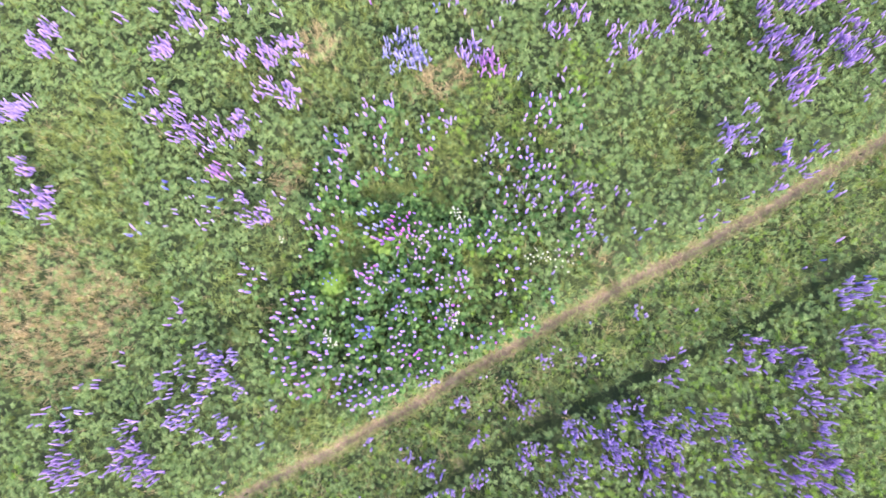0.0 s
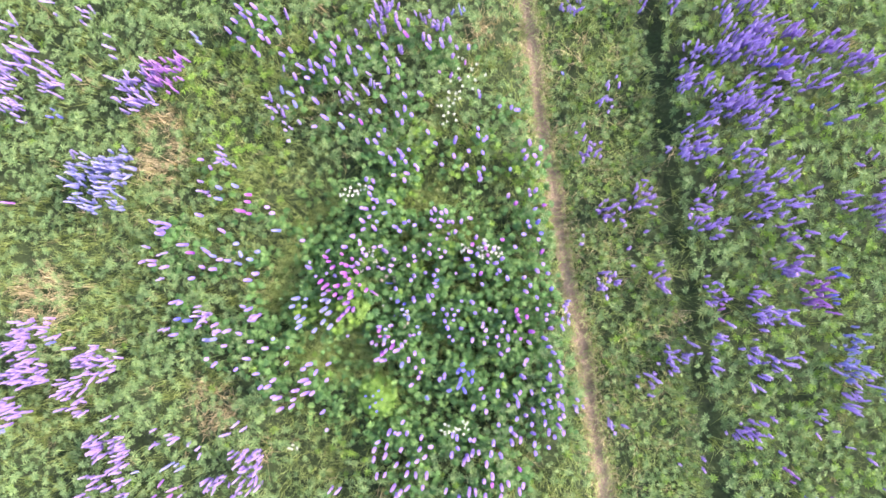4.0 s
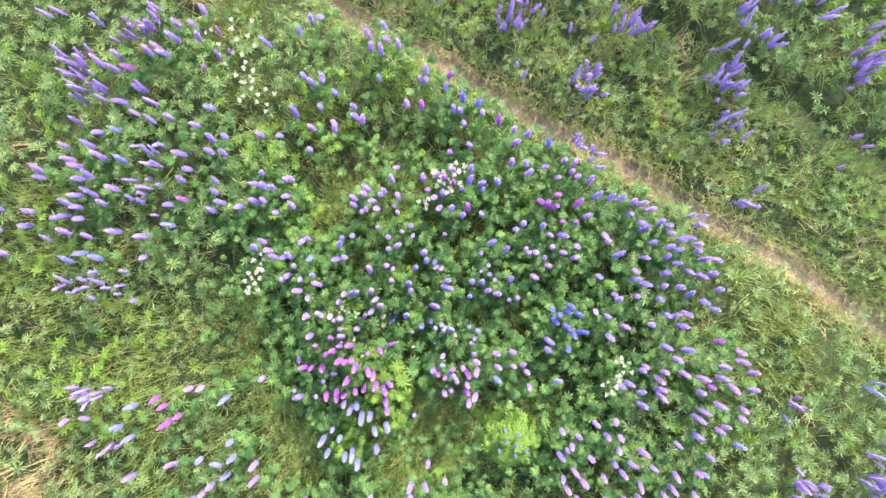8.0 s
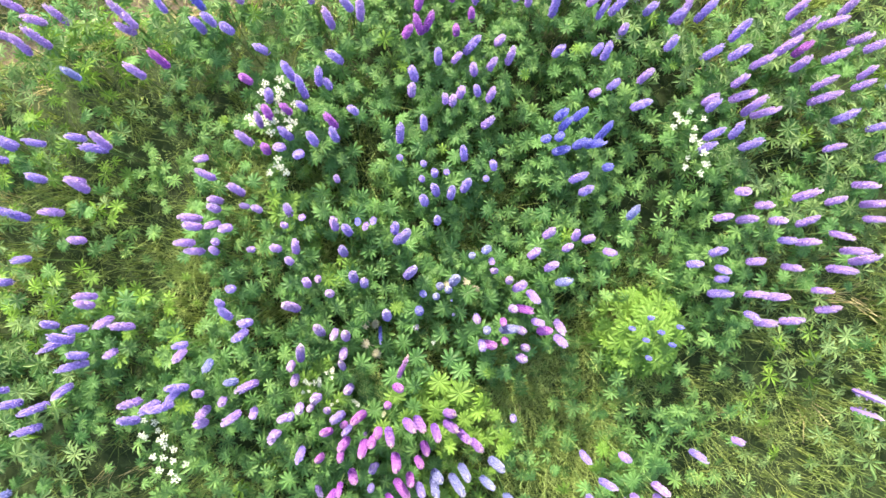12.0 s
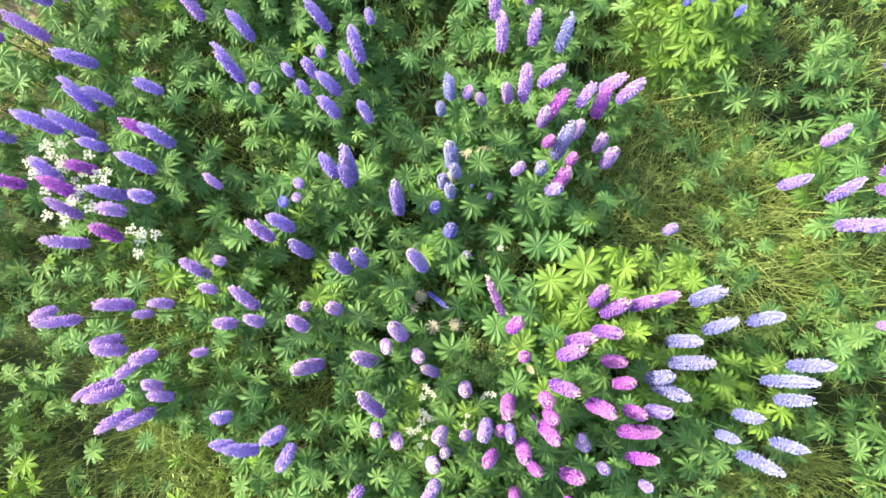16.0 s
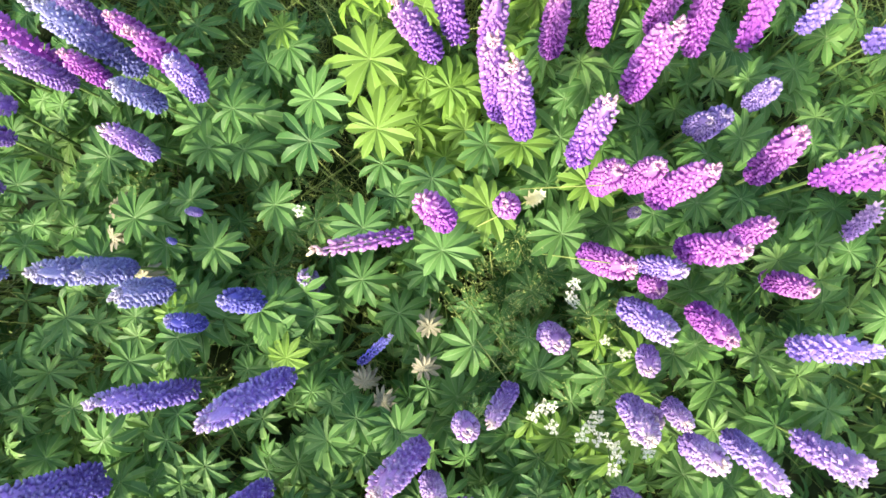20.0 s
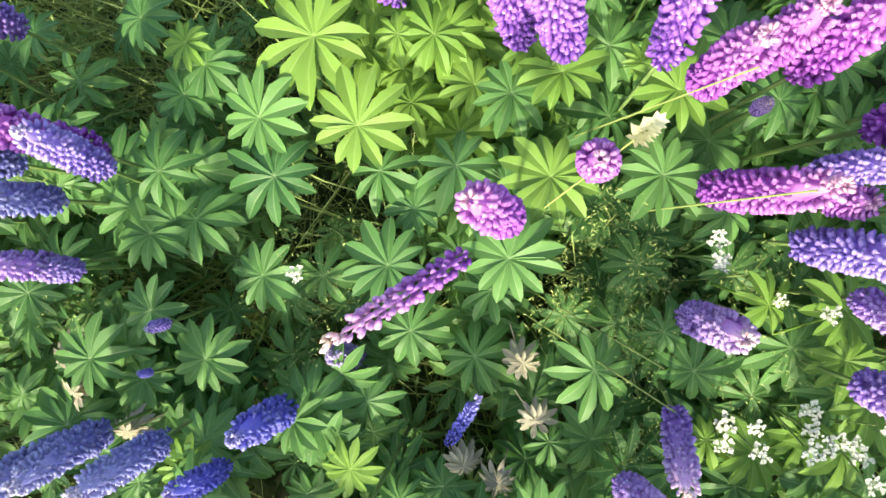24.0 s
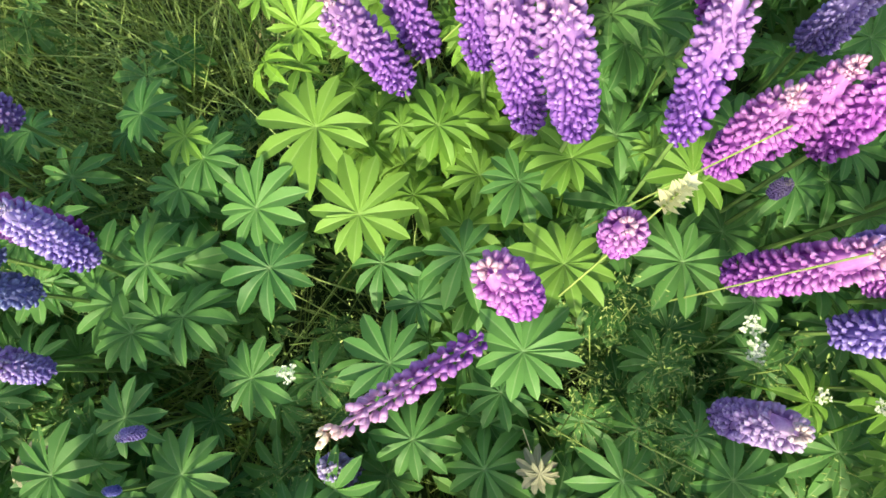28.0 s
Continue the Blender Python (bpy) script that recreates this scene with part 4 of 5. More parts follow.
plant_spikes("pink", [
    (-0.36, 1.01), (-0.62, 1.07), (-0.71, 1.03), (-1.39, 1.36),
])
plant_spikes("violet", [
    (-0.33, 0.91), (-0.22, 1.05), (-0.44, 0.88), (-0.72, 1.14), (-0.53, 1.19), (-0.52, 1.08), (-0.62, 0.92), (-0.53, 0.79),
    (-0.78, 1.43), (-0.38, 1.23), (-0.43, 1.26), (-0.6, 1.27), (-1.15, 1.56), (-1.33, 1.62), (-1.09, 1.59), (-0.34, 1.38),
    (-0.97, 1.52),
])
plant_spikes("lilac", [
    (-0.78, 1), (-0.63, 0.83), (-0.85, 0.88),
])
plant_spikes("pink", [
    (-0.86, 1.24), (-0.74, 0.84),
])
plant_spikes("lilac", [
    (-1.51, 1.53), (-1.46, 1.24),
])
plant_spikes("lilac", [
    (-1.09, 0.76), (-1.03, 0.65), (-0.88, 0.59), (-1.01, 0.53), (-1, 0.47), (-1.15, 0.42), (-1.11, 0.36), (-1.01, 0.38),
    (-0.92, 0.36), (-1, 0.28), (-1.01, 0.23), (-1.1, 0.22), (-1.14, 0.27), (-1.75, 0.58), (-1.79, 0.27),
])
plant_spikes("violet", [
    (-1.72, 0.81),
])
plant_spikes("lilac", [
    (-1.63, 0.83),
])
plant_spikes("violet", [
    (-0.9, 0.01), (-0.94, -0.07), (-0.91, -0.13), (-0.79, -0.18), (-0.84, -0.26), (-1.15, -0.31),
])
plant_spikes("pale", [
    (-1.01, -0.43),
])
plant_spikes("lilac", [
    (-1.67, -0.04), (-1.73, -0.1), (-1.6, -0.19), (-1.5, -0.21), (-1.55, -0.37),
])
plant_spikes("violet", [
    (-1.76, -0.23), (-1.81, -0.28), (-1.94, -0.22), (-1.88, -0.32), (-1.7, -0.37), (-1.76, -0.44), (-1.84, -0.59),
])
plant_spikes("lilac", [
    (-1.19, -0.38), (-1.06, -0.59), (-0.93, -0.64), (-0.79, -0.54), (-1.43, -0.65), (-1.04, -0.7), (-1.04, -0.76), (-0.86, -0.72),
    (-0.75, -0.7), (-0.64, -0.84),
])
plant_spikes("violet", [
    (-1.16, -0.55), (-1.17, -0.59), (-1.34, -0.67), (-1.24, -0.66), (-1.45, -0.75),
])
plant_spikes("pale", [
    (-0.88, -0.52),
])
plant_spikes("lilac", [
    (1.37, -0.89), (1.58, -1.06), (1.45, -1.14), (1.43, -1.22), (1.6, -1.16), (1.59, -1.31), (1.7, -1.3), (1.82, -1.35),
    (1.87, -1.49), (1.73, -1.55), (1.23, -1.48), (1.73, -1.63), (2.06, -0.81),
])
plant_spikes("violet", [
    (1.31, -1.08), (1.2, -1.17), (1.28, -1.25), (1.15, -0.9), (1.83, -0.89),
])
plant_spikes("lilac", [
    (0.25, 2.06), (-0.06, 1.99), (0.03, 2.04), (0.14, 1.97), (0.07, 1.97), (0.02, 1.84), (0.48, 1.78), (0.69, 2.22),
    (0.85, 2.27), (0.76, 2.26), (1.13, 2.25), (1.39, 2.36), (1.44, 2.32), (1.54, 2.33), (1.61, 2.39), (1.48, 1.87),
    (1.16, 1.74), (1.8, 1.84), (1.37, 1.62), (1.75, 1.75), (1.49, 1.33), (1.2, 1.22), (0.73, 1.77), (0.79, 1.76),
    (0.37, 1.4), (0.47, 1.34), (0.58, 1.38), (0.69, 1.42), (0.62, 1.51), (2.38, 1.94), (2.49, 1.92), (2.66, 1.94),
    (2.39, 1.75), (2.78, 1.83), (2.48, 1.67), (2.59, 1.67), (2.85, 1.62), (2.34, 1.53), (2.18, 1.43), (2.42, 1.42),
])
plant_spikes("lilac", [
    (2.61, 1.46), (2.84, 1.53), (2.59, 1.33), (2.61, 1.25), (2.78, 1.3), (2.79, 1.37), (2.04, 1.3), (1.92, 1.22),
    (2.13, 1.16), (2.2, 1.12), (2.07, 1.22),
])
plant_spikes("pink", [
    (0.33, 1.79), (0.14, 1.7), (0.45, 1.66), (0.37, 1.58), (0.08, 1.56), (0.14, 1.58), (0.2, 1.61), (2.18, 1.88),
    (2.47, 1.54),
])
plant_spikes("violet", [
    (0.49, 2.05), (0.57, 2.12), (0.4, 1.98), (0.75, 2.11), (0.88, 2.11), (0.95, 2.12), (1.01, 2.28), (1.09, 2.32),
    (1.25, 2.28), (1.28, 2.33), (1.69, 2.28), (1.83, 2.22), (1.53, 2.14), (1.65, 2.21), (1.22, 2.15), (1.29, 2.18),
    (1.28, 2.07), (1.38, 2.09), (1.08, 2.05), (1.13, 1.9), (1.38, 1.96), (1.56, 1.96), (1.7, 2), (1.82, 2.02),
    (1.94, 2.06), (1.32, 1.74), (1.22, 1.69), (1.54, 1.76), (1.67, 1.69), (1.85, 1.73), (1.25, 1.45), (1.18, 1.44),
    (1.64, 1.52), (2.03, 1.6), (1.9, 1.48), (2.03, 1.47), (1.31, 1.27), (1.46, 1.15), (0.26, 1.41), (0.46, 1.49),
])
plant_spikes("violet", [
    (0.98, 1.48), (0.96, 1.76), (2.71, 1.12), (2.95, 1.08), (1.9, 1.17), (2.03, 1.01), (2.15, 0.94), (1.89, 0.98),
    (1.88, 0.92),
])
plant_spikes("pale", [
    (3.03, 1.35),
])
plant_spikes("violet", [
    (-2.67, 1.12), (-2.66, 0.96), (-2.67, 1.21), (-2.34, 0.71), (-2.24, 0.72), (-2.19, 0.81), (-2.01, 0.81), (-2.24, 0.84),
    (-1.8, 0.86), (-2.02, 0.62), (-2.15, 0.41), (-2.06, 0.15), (-2.22, 0.02), (-0.29, 1.7), (-0.14, 1.81), (-0.48, 1.92),
])
plant_spikes("lilac", [
    (-2.24, 1.44), (-2.16, 1.59), (-2.1, 1.37), (-2.01, 1.41), (-2.06, 1.53), (-1.96, 1.58), (-1.82, 0.62), (-1.92, 0.43),
    (-1.59, 1.6), (-1.58, 1.52), (-0.93, 1.73), (-0.38, 1.6), (-0.2, 1.65), (-0.5, 1.77), (-0.6, 1.83),
])
plant_spikes("pink", [
    (-1.4, 1.74), (-0.77, 1.8),
])
plant_spikes("pale", [
    (-1.83, 1.22),
])
plant_spikes("blue", [
    (-1.16, 1.69), (-1.01, 1.75), (-0.28, 1.98),
])
plant_spikes("lilac", [
    (2.96, 0.88), (2.86, 0.72), (3.05, 0.71), (2.9, 0.51), (2.93, 0.61), (3.12, 0.49), (2.74, 0.32), (2.8, 0.27),
    (2.87, 0.27), (2.72, 0.21), (2.62, 0.93), (3.19, -0.48), (3.35, -0.39),
])
plant_spikes("violet", [
    (3.01, 0.92), (3.24, -0.34), (3.05, -0.57),
])
plant_spikes("violet", [
    (-2.42, -0.24), (-2.49, -0.34), (-2.29, -0.34), (-2.4, -0.43), (-2.15, -0.58), (-2.08, -0.66), (-1.99, -0.7), (-1.97, -0.8),
    (-2.4, -0.7), (-2.41, -0.83), (-2.23, -1.44), (-2.1, -1.59), (-2.31, -1.08),
])
plant_spikes("pink", [
    (-2.22, -0.92),
])
plant_spikes("pale", [
    (-2.13, -1.19),
])

# scattered plants between the central patch and the drifts: x, y
plant_spikes("lilac", [
    (-1.42, -3.10), (-1.33, -2.99), (-0.88, -2.11), (-0.81, -2.01), (-0.48, -1.53), (-0.47, -2.69), (-0.06, -2.61), (0.08, -2.89),
    (0.09, -2.73), (0.12, -3.75), (0.09, -3.63), (0.14, -3.58), (0.15, -3.42), (0.86, -2.60), (0.93, -2.53), (0.98, -2.59),
    (0.92, -2.41), (1.13, -2.41), (1.02, -2.05), (0.66, -2.05), (0.65, -1.98), (0.72, -2.07), (1.09, -1.84), (1.33, -2.61),
    (1.51, -1.66), (-4.32, -2.74), (-4.22, -2.87), (-4.24, -2.51), (-3.85, -2.86), (-3.66, -2.66), (-3.55, -2.55), (-3.42, -2.66),
    (-3.28, -2.54), (-3.07, -2.60), (-3.02, -2.52), (-3.22, -2.41), (-2.76, -1.54), (-2.79, -1.36), (-2.75, -1.94), (-2.58, -1.81),
])
plant_spikes("lilac", [
    (-3.37, -1.73), (-3.29, -1.49), (-3.36, -1.40), (-3.16, -1.46), (-3.08, -1.23), (-2.94, -0.51), (-3.15, -0.71), (-3.75, -0.64),
    (-3.67, -0.59), (-3.74, -0.47), (-3.54, -0.23), (-3.52, -0.14), (-3.54, 0.15), (-3.43, 0.26), (-3.32, 0.22), (-3.44, 0.43),
])
plant_spikes("pale", [
    (-1.11, -2.59), (-1.07, -2.82), (-0.90, -2.77), (-0.57, -1.90), (-0.31, -2.42), (-0.17, -2.34), (-0.12, -2.21), (-0.24, -2.12),
    (-0.10, -2.74), (-0.04, -2.39), (1.10, -2.70), (1.05, -2.57), (0.94, -1.75), (-2.54, -2.10), (-2.50, -1.97), (-2.36, -1.88),
    (-3.17, -0.96), (-2.93, -1.11),
])
plant_spikes("pink", [
    (-1.02, -2.38), (-0.92, -2.37), (-0.78, -2.48), (-0.75, -2.33), (-0.10, -3.11), (-3.53, -0.47),
])
plant_spikes("violet", [
    (-0.64, -3.06), (0.07, -2.10), (-0.15, -2.89), (-0.06, -2.50), (0.17, -2.22), (-0.19, -3.22), (-0.46, -3.56), (-0.40, -3.50),
    (-0.35, -3.57), (-0.45, -3.44), (-0.30, -3.56), (0.26, -3.04), (0.62, -3.19), (0.62, -3.12), (1.07, -3.12), (0.92, -2.20),
    (0.55, -2.23), (0.58, -2.14), (1.26, -2.08), (1.41, -2.17), (1.39, -2.49), (1.45, -1.91), (1.62, -1.74), (1.62, -1.80),
    (-4.11, -2.12), (-4.09, -2.89), (-3.68, -2.94), (-3.56, -2.85), (-3.57, -2.73), (-3.44, -2.92), (-3.22, -2.84), (-3.36, -2.56),
    (-3.52, -2.37), (-3.39, -2.29), (-3.29, -2.98), (-2.92, -1.89), (-2.98, -1.78), (-2.87, -1.72), (-2.45, -1.61), (-2.94, -1.95),
])
plant_spikes("violet", [
    (-2.92, -1.56), (-2.95, -1.65), (-2.75, -1.76), (-3.29, -1.77), (-3.21, -1.23), (-3.07, -1.54), (-3.00, -1.42), (-2.98, -0.64),
    (-3.29, -1.11), (-3.33, -0.74), (-2.61, -0.67), (-2.67, -0.36), (-2.73, -0.16), (-3.10, -2.05), (-3.05, -2.18), (-3.39, -0.13),
    (-3.48, 0.04),
])
plant_spikes("blue", [
    (0.86, -3.15), (0.86, -3.01),
])


def nearest_plant(x, y):
    return min(PLANTS, key=lambda p: (p["x"] - x) ** 2 + (p["y"] - y) ** 2)


def grassy(x, y):
    g = np.maximum(blobs(x, y, GRASS_A), np.maximum(blobs(x, y, GRASS_B), blobs(x, y, GRASS_C)))
    return np.clip(g + 0.35 * (wander(x, y, 1.1, 21) - 0.3), 0, 1)


# leaves of these plants: at the heart one by one, elsewhere strewn round the stems
for rows, kind in ((CLOSE_LIME_A + CLOSE_LIME_B, "lime"), (CLOSE_GREEN_A + CLOSE_GREEN_B, "green"), (CLOSE_DIM_A + CLOSE_DIM_B, "green")):
    for x, y, z, radius in rows:
        add_leaf(nearest_plant(x, y), x, y, z, radius / (0.061 if kind == "lime" else 0.064), kind, 0.13)
for p in PLANTS:
    for x, y in p["tops"]:
        for _ in range(8 if heart(x, y) else 8):
            a, d = rng.uniform(0, 6.3), 0.2 * np.sqrt(rng.rand())
            lx, ly = x + d * np.cos(a), y + d * np.sin(a)
            if heart(lx, ly) and rng.rand() < 0.85 * blobs(np.array([lx]), np.array([ly]), HOLLOW)[0]:
                continue
            if not heart(lx, ly) and rng.rand() < 0.8 * grassy(np.array([lx]), np.array([ly]))[0]:
                continue
            z = rng.uniform(0.24, 0.46 if 0.84 * (lx - 0.16) + 0.54 * (ly + 0.42) > 0.08 else 0.39) if heart(lx, ly) else rng.uniform(0.24, 0.52)
            tone = "lime" if rng.rand() < 0.4 * blobs(np.array([lx]), np.array([ly]), PALE_GREEN, 0.5)[0] else ""
            add_leaf(p, lx, ly, z, rng.uniform(0.75, 1.15) if heart(lx, ly) else rng.uniform(0.6, 0.98), tone)


# ---- the rest of the meadow ----
def meadow_points(per_metre, seed):
    """Even random places over the field, with what grows there: grass, straw, distance from path and rut."""
    r = np.random.RandomState(seed)
    n = int(per_metre * 23.6 * 23.6)
    x, y = r.uniform(-12.5, 11.1, n), r.uniform(-12.4, 11.2, n)
    keep = (x + 0.7) ** 2 + (y + 0.6) ** 2 < 11.8 ** 2
    x, y = x[keep], y[keep]
    return x, y, r


def strip(x, y):
    """1 on the low strip between footpath and rut."""
    return ((path_side(x, y) > 0.1) & (rut_side(x, y) < -0.1)).astype(float)


def open_ground(x, y):
    return (np.abs(path_side(x, y)) > 0.15) & (np.abs(rut_side(x, y)) > 0.075)


def near_patch(x, y):
    return ((x - 0.3) / 1.6) ** 2 + (y / 1.5) ** 2 < 1


# lupin leaves away from the numbered plants
x, y, r = meadow_points(150, 31)
keep = open_ground(x, y) & (r.rand(len(x)) > 0.64 * grassy(x, y)) & ~(near_patch(x, y) & (r.rand(len(x)) < 0.45))
x, y = x[keep], y[keep]
low = strip(x, y)
z = (0.18 + 0.42 * np.sqrt(r.rand(len(x)))) * (1 - 0.45 * low) * (1 - 0.35 * grassy(x, y)) + 0.05 * wander(x, y, 0.9, 33)
lime = r.rand(len(x)) < np.maximum(np.maximum(blobs(x, y, LIME, 0.25), 0.45 * blobs(x, y, PALE_GREEN, 0.5)), 0.012 + 0.05 * (wander(x, y, 2.0, 35) > 0.7) + 0.16 * strip(x, y) + 0.3 * (rut_side(x, y) > 0.3) * (wander(x, y, 1.4, 37) > -0.4))
z = np.where(heart(x, y), np.minimum(z, 0.33) * r.uniform(0.6, 1, len(x)), z)
z = np.where(blobs(x, y, HOLLOW) > 0.4, np.minimum(z, 0.17), z)
at = np.stack([x, y, z], 1)
size = r.uniform(0.45, 0.92, len(x)) * (1 - 0.2 * low)
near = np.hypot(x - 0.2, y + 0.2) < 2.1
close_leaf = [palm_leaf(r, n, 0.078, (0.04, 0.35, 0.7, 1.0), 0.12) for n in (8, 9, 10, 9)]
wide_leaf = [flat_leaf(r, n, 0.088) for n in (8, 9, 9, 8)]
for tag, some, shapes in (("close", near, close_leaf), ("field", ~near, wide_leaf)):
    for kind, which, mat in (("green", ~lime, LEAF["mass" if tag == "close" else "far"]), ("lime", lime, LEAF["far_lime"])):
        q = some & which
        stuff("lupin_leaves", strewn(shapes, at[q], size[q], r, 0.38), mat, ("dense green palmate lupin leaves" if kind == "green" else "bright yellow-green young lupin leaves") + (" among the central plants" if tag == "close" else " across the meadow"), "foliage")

# the lower storey of leaves in the central patch
r = np.random.RandomState(36)
x, y = r.uniform(-2.2, 2.6, 4200), r.uniform(-2.3, 2.4, 4200)
keep = (np.hypot(x - 0.2, y + 0.05) < 2.3) & open_ground(x, y) & (r.rand(len(x)) > 0.8 * grassy(x, y)) & (blobs(x, y, HOLLOW) < 0.5) & (r.rand(len(x)) > (np.hypot(x - 0.2, y + 0.05) / 2.3) ** 3)
x, y = x[keep], y[keep]
at = np.stack([x, y, r.uniform(0.07, 0.30, len(x))], 1)
stuff("lupin_leaves", strewn(close_leaf, at, r.uniform(0.6, 1.05, len(x)), r, 0.35), LEAF["mass"], "low shaded palmate lupin leaves under the central plants", "foliage")

# flower spikes away from the numbered plants
TOPS = np.array([top for p in PLANTS for top in p["tops"]])
DRIFTS = {"violet": DRIFTS_VIOLET_A + DRIFTS_VIOLET_B, "blue": DRIFTS_BLUE, "lilac": DRIFTS_LILAC_A + DRIFTS_LILAC_B, "pink": DRIFTS_PINK, "pale": DRIFTS_PALE}
for colour, rows in DRIFTS.items():
    r = np.random.RandomState(len(colour) + 40)
    pts = []
    for cx, cy, rad, number in rows:
        number = int(2.5 * number)
        clumps = max(1, number // 9)
        a, d = r.uniform(0, 6.3, clumps), 0.85 * rad * np.sqrt(r.rand(clumps)) * (clumps > 1)
        pick = r.randint(0, clumps, number)
        pts.append(np.stack([cx + (d * np.cos(a))[pick], cy + (d * np.sin(a))[pick]], 1) + r.normal(0, 0.085, (number, 2)))
    n = {"violet": 600, "blue": 200, "lilac": 540, "pink": 110, "pale": 120}[colour]
    loose = np.repeat(np.stack([r.uniform(-12, 9, n // 3), r.uniform(-8.5, 7.5, n // 3)], 1), 3, 0) + r.normal(0, 0.09, (n // 3 * 3, 2))
    n = len(loose)
    keep = (grassy(loose[:, 0], loose[:, 1]) < 0.4) & (r.rand(n) > 0.6 * strip(loose[:, 0], loose[:, 1]))
    pts = np.concatenate([*pts, loose[keep]])
    x, y = pts.T
    keep = open_ground(x, y) & ~central(x, y) & (np.hypot(x - 0.5, y + 0.6) > 2.1)
    x, y = x[keep], y[keep]
    apart = np.array([np.min((TOPS[:, 0] - sx) ** 2 + (TOPS[:, 1] - sy) ** 2) for sx, sy in zip(x, y)]) > 0.17 ** 2
    x, y = x[apart], y[apart]
    z = 0.56 - 0.2 * strip(x, y) + r.uniform(-0.1, 0.08, len(x))
    shapes = [spike(r, 0.25 * k, 0.028, 5, 4, True, core=0.6, stations=(0.0, 0.75, 1.0), sides=4) for k in (0.8, 1.0, 1.2)]
    # far violet drifts get the paler petals with haze in their colour
    stuff("lupin_flowers", strewn(shapes, np.stack([x, y, z], 1), r.uniform(0.75, 1.1, len(x)), r, 0.14), PETAL[{"pink": "rose", "lilac": "mauve", "violet": "hazy_lavender"}.get(colour, colour)], "drifts of " + colour.replace("pale", "pale blue") + " lupin flower spikes in the meadow", "flowers")

# grasses
x, y, r = meadow_points(104, 51)
g = np.maximum(grassy(x, y), 0.75 * strip(x, y))
side = np.abs(path_side(x, y))
g = np.maximum(g, 0.8 * (side < 0.4))
keep = (side > 0.13) & (np.abs(rut_side(x, y)) > 0.055) & (wander(x, y, 0.32, 53) + 0.5 * wander(x, y, 0.9, 54) > r.uniform(-1.3, -0.2, len(x))) & ~((np.hypot(x - 0.2, y + 0.3) < 1.7) & (r.rand(len(x)) < 0.6)) & (r.rand(len(x)) < (0.3 + 0.7 * g) * np.where(heart(x, y), 0.7, 1.0))
x, y, g = x[keep], y[keep], g[keep]
dry = r.rand(len(x)) < np.maximum(blobs(x, y, STRAW), 0.06 + 0.12 * strip(x, y) + 0.3 * (np.abs(path_side(x, y)) < 0.35))
fresh = ~dry & (r.rand(len(x)) < 0.35 + 0.4 * strip(x, y))
at = np.stack([x, y, np.zeros(len(x))], 1)
size = r.uniform(0.65, 1.2, len(x)) * np.where(np.abs(path_side(x, y)) < 0.33, 0.5, np.where(np.hypot(x - 0.3, y + 0.3) < 2.6, 0.72, 1.0))
for which, mat, label in ((~dry & ~fresh, "grass", "olive-green meadow grass in loose tufts"), (fresh, "fresh", "fresh green grass between the lupins"), (dry, "straw", "dry straw-coloured grass lying in patches")):
    shapes = [tuft(r, 11, 0.36, 0.006, s, 2) for s in (0.35, 0.6, 0.9, 0.5)]
    stuff("meadow_grass" if mat != "straw" else "dry_grass", strewn(shapes, at[which], size[which], r, 0.2), LEAF[mat], label, "grass")

# short trodden grass along both edges of the footpath
r = np.random.RandomState(55)
x = r.uniform(-12, 10.5, 4200)
away = np.where(r.rand(4200) < 0.5, 1, -1) * (0.085 + np.abs(r.normal(0, 0.075, 4200)))
y = 2.43 + 0.285 * x + 0.05 * np.sin(0.8 * x + 0.5) + 0.018 * np.sin(3.1 * x) + away / 0.962
at, dry = np.stack([x, y, ground_height(x, y)], 1), r.rand(len(x)) < 0.4
for which, mat, label in ((~dry, "fresh", "short trodden grass along the footpath"), (dry, "straw", "short dry grass along the footpath")):
    shapes = [tuft(r, 6, 0.15, 0.006, s, 2) for s in (0.7, 1.0, 1.2)]
    stuff("verge_grass", strewn(shapes, at[which], r.uniform(0.5, 1.3, which.sum()), r, 0.3), LEAF[mat], label, "grass")

# finer grass where the eye comes close
r = np.random.RandomState(57)
x, y = r.uniform(-2.3, 2.7, 12000), r.uniform(-2.8, 2.2, 12000)
keep = (np.hypot(x - 0.2, y + 0.3) < 1.7) & (path_side(x, y) < -0.12) & (r.rand(len(x)) < 0.06 + 0.94 * np.maximum(grassy(x, y), blobs(x, y, HOLLOW)))
x, y = x[keep], y[keep]
at, young = np.stack([x, y, np.zeros(len(x))], 1), r.rand(len(x)) < 0.6 + 0.35 * blobs(x, y, HOLLOW)
for which, mat, label in ((young, "fresh", "fine fresh grass among the lupins"), (~young, "grass", "fine olive grass among the lupins")):
    shapes = [tuft(r, 9, 0.40, 0.0034, s, 3) for s in (0.35, 0.6, 0.85)]
    stuff("meadow_grass", strewn(shapes, at[which], r.uniform(0.6, 1.15, which.sum()), r, 0.25), LEAF[mat], label, "grass")

# bedstraw and seed heads
x, y, r = meadow_points(24, 61)
keep = (np.abs(path_side(x, y)) > 0.2) & (r.rand(len(x)) < 0.12 + 0.9 * grassy(x, y) + 0.8 * strip(x, y))
at = np.stack([x[keep], y[keep], np.zeros(keep.sum())], 1)
stuff("bedstraw", strewn([sprig(r, h, 16) for h in (0.35, 0.45, 0.55)], at, r.uniform(0.8, 1.2, len(at)), r, 0.2), LEAF["sprig"], "pale yellow bedstraw and grass seed heads", "wildflowers")

r = np.random.RandomState(63)
